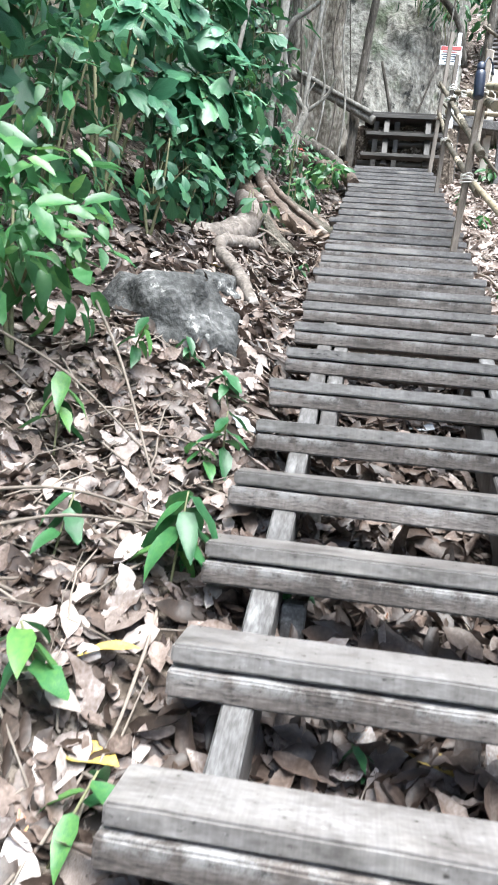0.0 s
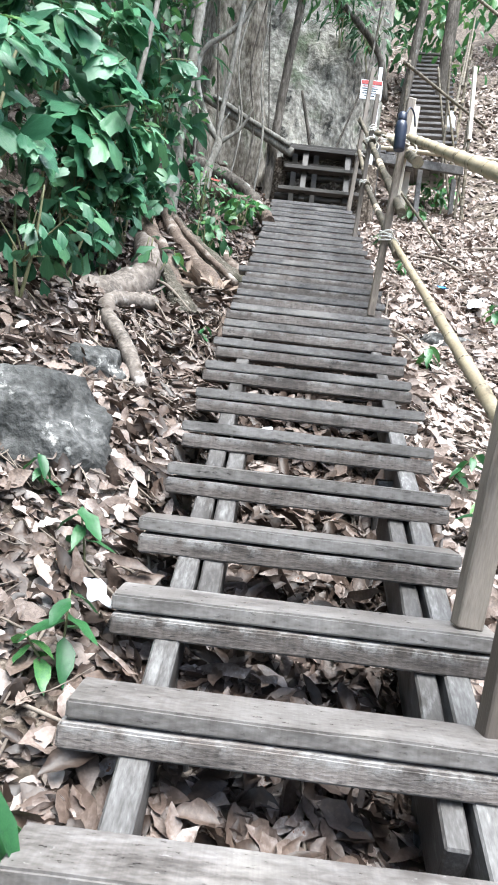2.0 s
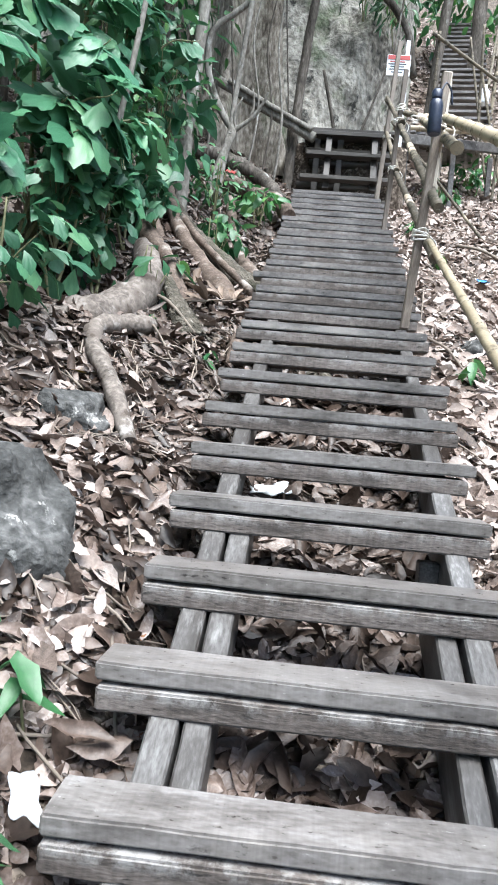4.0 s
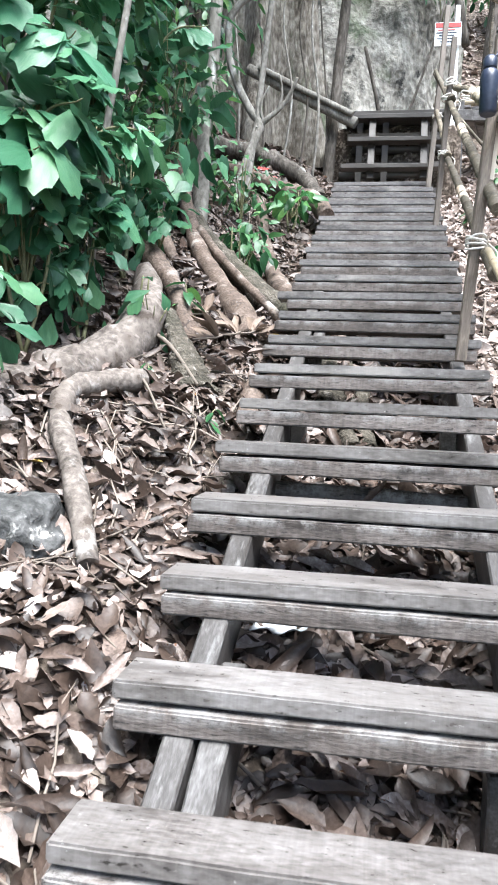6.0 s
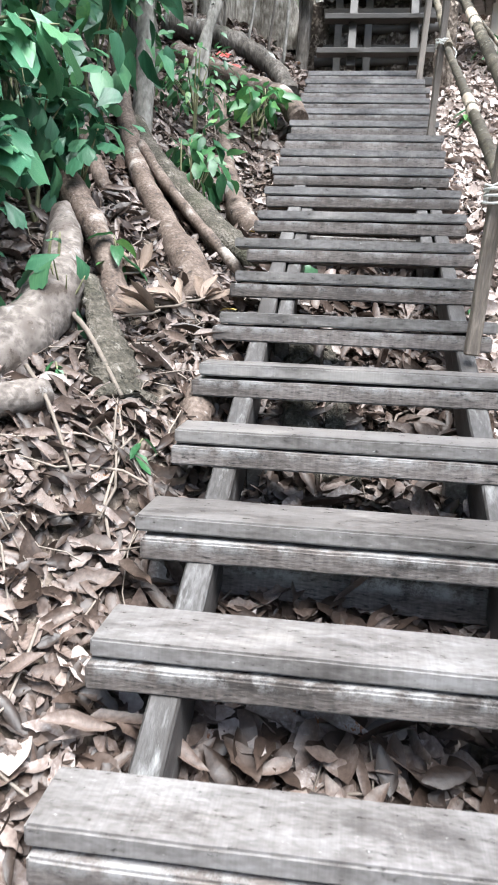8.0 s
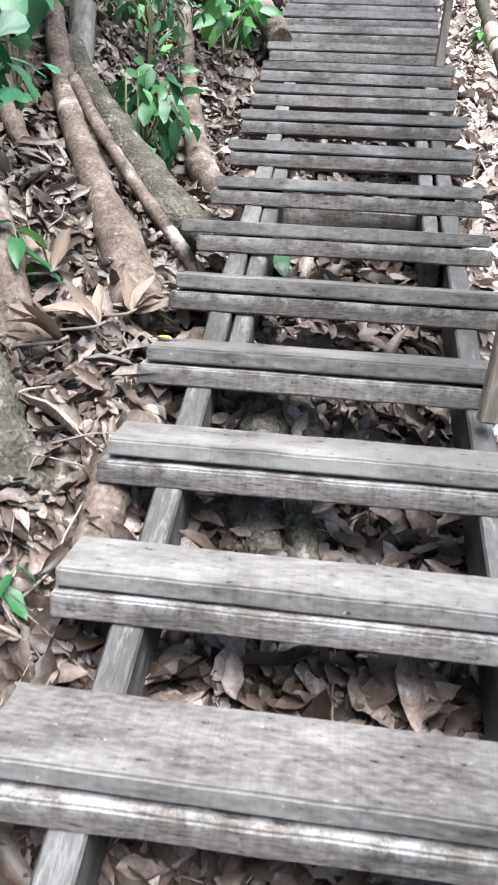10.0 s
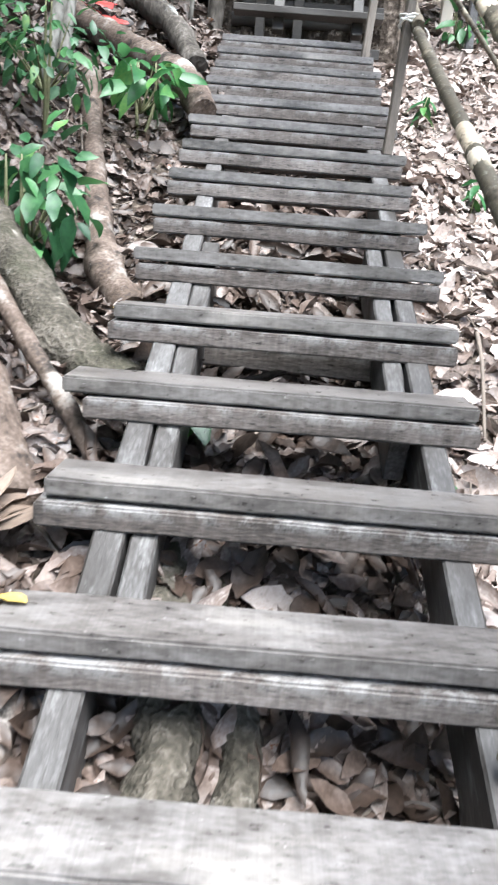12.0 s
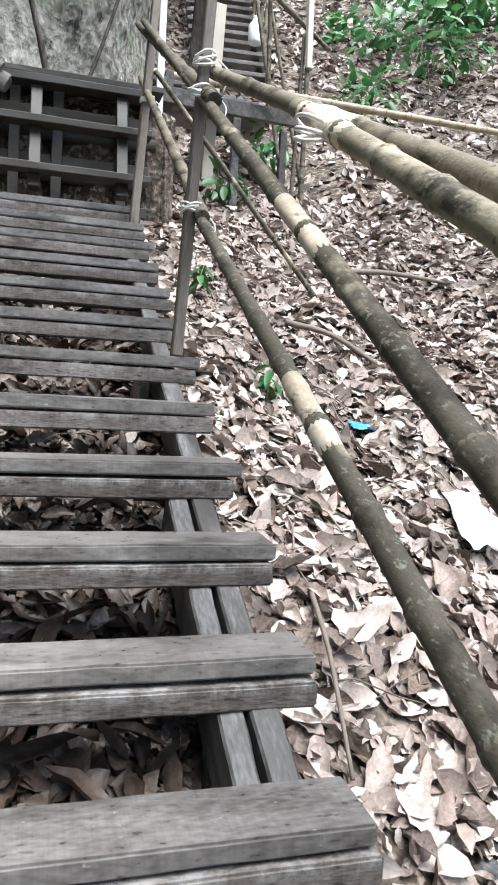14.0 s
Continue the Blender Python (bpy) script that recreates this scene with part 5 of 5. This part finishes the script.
crumpled("white_scrap", (0.12, 2.4, gz(0.12, 2.4, 0.06)), 0.12, 0.09, M_FILM, "torn greyish plastic scrap under the stair", "litter", 13)
for k, (x, y) in enumerate([(-1.32, 9.3), (-1.24, 9.2), (-1.38, 9.15)]):
    crumpled("red_cloth", (x, y, gz(x, y, 0.12)), 0.12, 0.2, M_RED, "faded red cloth tied at the great tree", "cloth", 20 + k, 40 * k)

yellow = mat("yellow_leaf", [(0.0, (0.34, 0.22, 0.05)), (0.6, (0.50, 0.36, 0.09)), (1.0, (0.60, 0.48, 0.17))], 10, 0.5, 0.2, 50)
ymesh = leaf_mesh("yellow_leaf", OVATE[0], yellow)
for x, y, z, s, rz in ((-0.49, RUN * 13 + 0.09, RISE * 13 + 0.006, 0.085, 70), (-0.62, 6.6, gz(-0.62, 6.6, 0.06), 0.12, 20), (-1.15, 3.55, gz(-1.15, 3.55, 0.06), 0.12, 100),
                       (-0.66, 0.55, gz(-0.66, 0.55, 0.07), 0.16, 120), (-0.62, 0.30, gz(-0.62, 0.30, 0.06), 0.24, 80), (0.12, 0.55, gz(0.12, 0.55, 0.06), 0.2, 40), (0.2, 3.95, gz(0.2, 3.95, 0.06), 0.16, 10), (1.75, 6.9, gz(1.75, 6.9, 0.05), 0.12, 0),
                       (1.9, 9.0, gz(1.9, 9.0, 0.05), 0.16, 50), (1.2, 6.6, gz(1.2, 6.6, 0.05), 0.1, 90)):
    ob = new("yellow_leaf", ymesh)
    ob.matrix_basis = pose(x, y, z, 6, 4, rz) @ Matrix.Scale(s, 4)
    tagged(ob, "fallen yellow leaf lying flat", "leaf", "yellow fallen leaves")


# dry palm sheath and sticks left of the stair
def stick(a, b, r, label, seed=0, name="stick", bow=0.05):
    a, b = Vector(a), Vector(b)
    ob = empty(name, a, label, "stick")
    mid = (b - a) * 0.5 + Vector((0, 0, bow))
    part("wood", tube(curve_points([(0, 0, 0), tuple(mid), tuple(b - a)], 10), [r * (1 - 0.04 * i) for i in range(11)], 7, 0.08, seed), M_TWIG, ob)


stick((-1.5, 1.25, gz(-1.5, 1.25, 0.30)), (-0.85, 1.18, gz(-0.85, 1.18, 0.14)), 0.006, "pale thin stick lying across the leaves", 1)
stick((-1.3, 1.75, gz(-1.3, 1.75, 0.25)), (-0.8, 1.05, gz(-0.8, 1.05, 0.12)), 0.007, "pale thin stick lying across the leaves", 2)
stick((1.45, 9.2, gz(1.45, 9.2, 0.06)), (2.0, 8.95, gz(2.0, 8.95, 0.05)), 0.022, "short dead branch on the leaf litter", 3)
stick((-1.25, 5.0, gz(-1.25, 5.0, 0.10)), (-0.8, 4.45, gz(-0.8, 4.45, 0.06)), 0.014, "grey split stick across the roots", 4)
stick((-1.15, 4.45, gz(-1.15, 4.45, 0.08)), (-0.85, 4.1, gz(-0.85, 4.1, 0.05)), 0.009, "grey split stick across the roots", 5)
stick((0.75, 5.9, gz(0.75, 5.9, 0.06)), (0.95, 5.3, gz(0.95, 5.3, 0.05)), 0.012, "short dead branch on the leaf litter", 6)
stick((0.8, 6.8, gz(0.8, 6.8, 0.05)), (0.72, 6.2, gz(0.72, 6.2, 0.05)), 0.01, "short dead branch on the leaf litter", 7)
stick((2.2, 10.8, gz(2.2, 10.8, 0.05)), (3.4, 10.6, gz(3.4, 10.6, 0.05)), 0.03, "short dead branch on the leaf litter", 8)
stick((-1.2, 0.5, gz(-1.2, 0.5, 0.12)), (-0.7, 0.95, gz(-0.7, 0.95, 0.06)), 0.006, "dry palm stalk lying in the leaves", 9)
stick((-1.3, 0.75, gz(-1.3, 0.75, 0.10)), (-0.75, 1.0, gz(-0.75, 1.0, 0.05)), 0.006, "dry palm stalk lying in the leaves", 10)



def dry_fan(x, y, z, n, size, turn, seed):
    """A dead palm leaf fanned open, its leaflets folded along the rib."""
    rg = np.random.default_rng(seed)
    ob = empty("dead_palm_leaf", (x, y, z), "dead fan of folded tan palm leaflets", "leaf", "dead palm leaves")
    part("stalk", tube([(-0.12, -0.04, 0.0), (0, 0, 0.015), (0.03, 0.02, 0.03)], [0.005, 0.006, 0.006], 6), M_TWIG, ob)
    a = radians(turn) + np.linspace(-0.75, 0.75, n)
    way = np.stack([np.cos(a), np.sin(a), np.full(n, 0.55) + rg.normal(0, 0.15, n)], 1)
    up = np.stack([-np.cos(a) * 0.5, -np.sin(a) * 0.5 - 0.4, np.ones(n)], 1) + rg.normal(0, 0.2, (n, 3))
    leaf_parts("dry_leaflet", np.zeros((n, 3)) + np.array([0.01, 0.01, 0.02]), way, up, size * rg.uniform(0.8, 1.15, n), STRAP_MESH, ob, seed, 0.95)


for k, (x, y, turn, size) in enumerate([(-0.70, 5.28, 70, 0.24), (-0.76, 5.12, 150, 0.2), (-0.84, 5.0, 200, 0.18), (-1.0, 5.35, 120, 0.2)]):
    dry_fan(x, y, gz(x, y, 0.10), 8, size, turn, 300 + k)

# ---- fence of the walkway and the upper flight ----
FENCE = "slim bamboo pole of the upper fence"


def pole(a, b, r, seed, material=None):
    return bamboo(a, b, r, r * 0.85, seed, "fence_pole", FENCE, "fence", skin=material)


pole((1.30, 12.2, 7.92), (2.95, 12.8, 7.20), 0.03, 31)
pole((0.8, 11.9, 6.30), (4.9, 12.3, 6.43), 0.042, 32, M_YELLOWCULM)
pole((1.40, 12.3, 6.1), (1.42, 12.3, 8.0), 0.025, 33)
pole((2.22, 12.6, 6.2), (2.15, 12.6, 8.3), 0.025, 34)
pole((2.40, 12.7, 5.9), (2.05, 13.2, 8.4), 0.022, 35)
pole((2.75, 12.6, 5.2), (2.2, 12.8, 7.7), 0.022, 36)
pole((3.0, 16.2, 9.0), (4.1, 21.0, 13.6), 0.035, 37)
pole((3.1, 16.2, 9.6), (4.2, 21.0, 14.2), 0.03, 38)
for k in range(5):
    x, y = 3.05 + 0.24 * k, 16.2 + 1.1 * k
    pole((x, y, gz(x, y, -0.1)), (x + 0.1, y, gz(x, y, 1.5)), 0.04, 40 + k)
pole((3.05, 17.0, 12.3), (4.4, 17.0, 11.4), 0.04, 46)
pole((3.2, 17.0, 13.1), (4.8, 17.2, 12.0), 0.04, 47)
pale = empty("pale_timber_post", (2.58, 12.45, gz(2.58, 12.45)), "pale new timber fence post by the walkway", "post")
part("shaft", board(0.07, 0.045, 1.25, 0.004, 0.001), M_PALE, pale).matrix_basis = pose(0, 0, 7.45 - gz(2.58, 12.45), 0, -2, 20)
pole((2.62, 12.5, gz(2.62, 12.5, -0.1)), (2.585, 12.485, 7.8), 0.028, 52)
pole((2.50, 12.5, gz(2.50, 12.5, -0.1)), (2.56, 12.53, 7.2), 0.024, 53)
pale2 = empty("pale_timber_post", (1.66, 12.87, gz(1.66, 12.87)), "broad pale sawn timber post by the walkway", "post")
part("shaft", board(0.13, 0.06, 7.5 - gz(1.66, 12.87), 0.004, 0.001), M_PALE, pale2).matrix_basis = pose(0.0, 0, (7.5 - gz(1.66, 12.87)) / 2, 0, 2, 10)
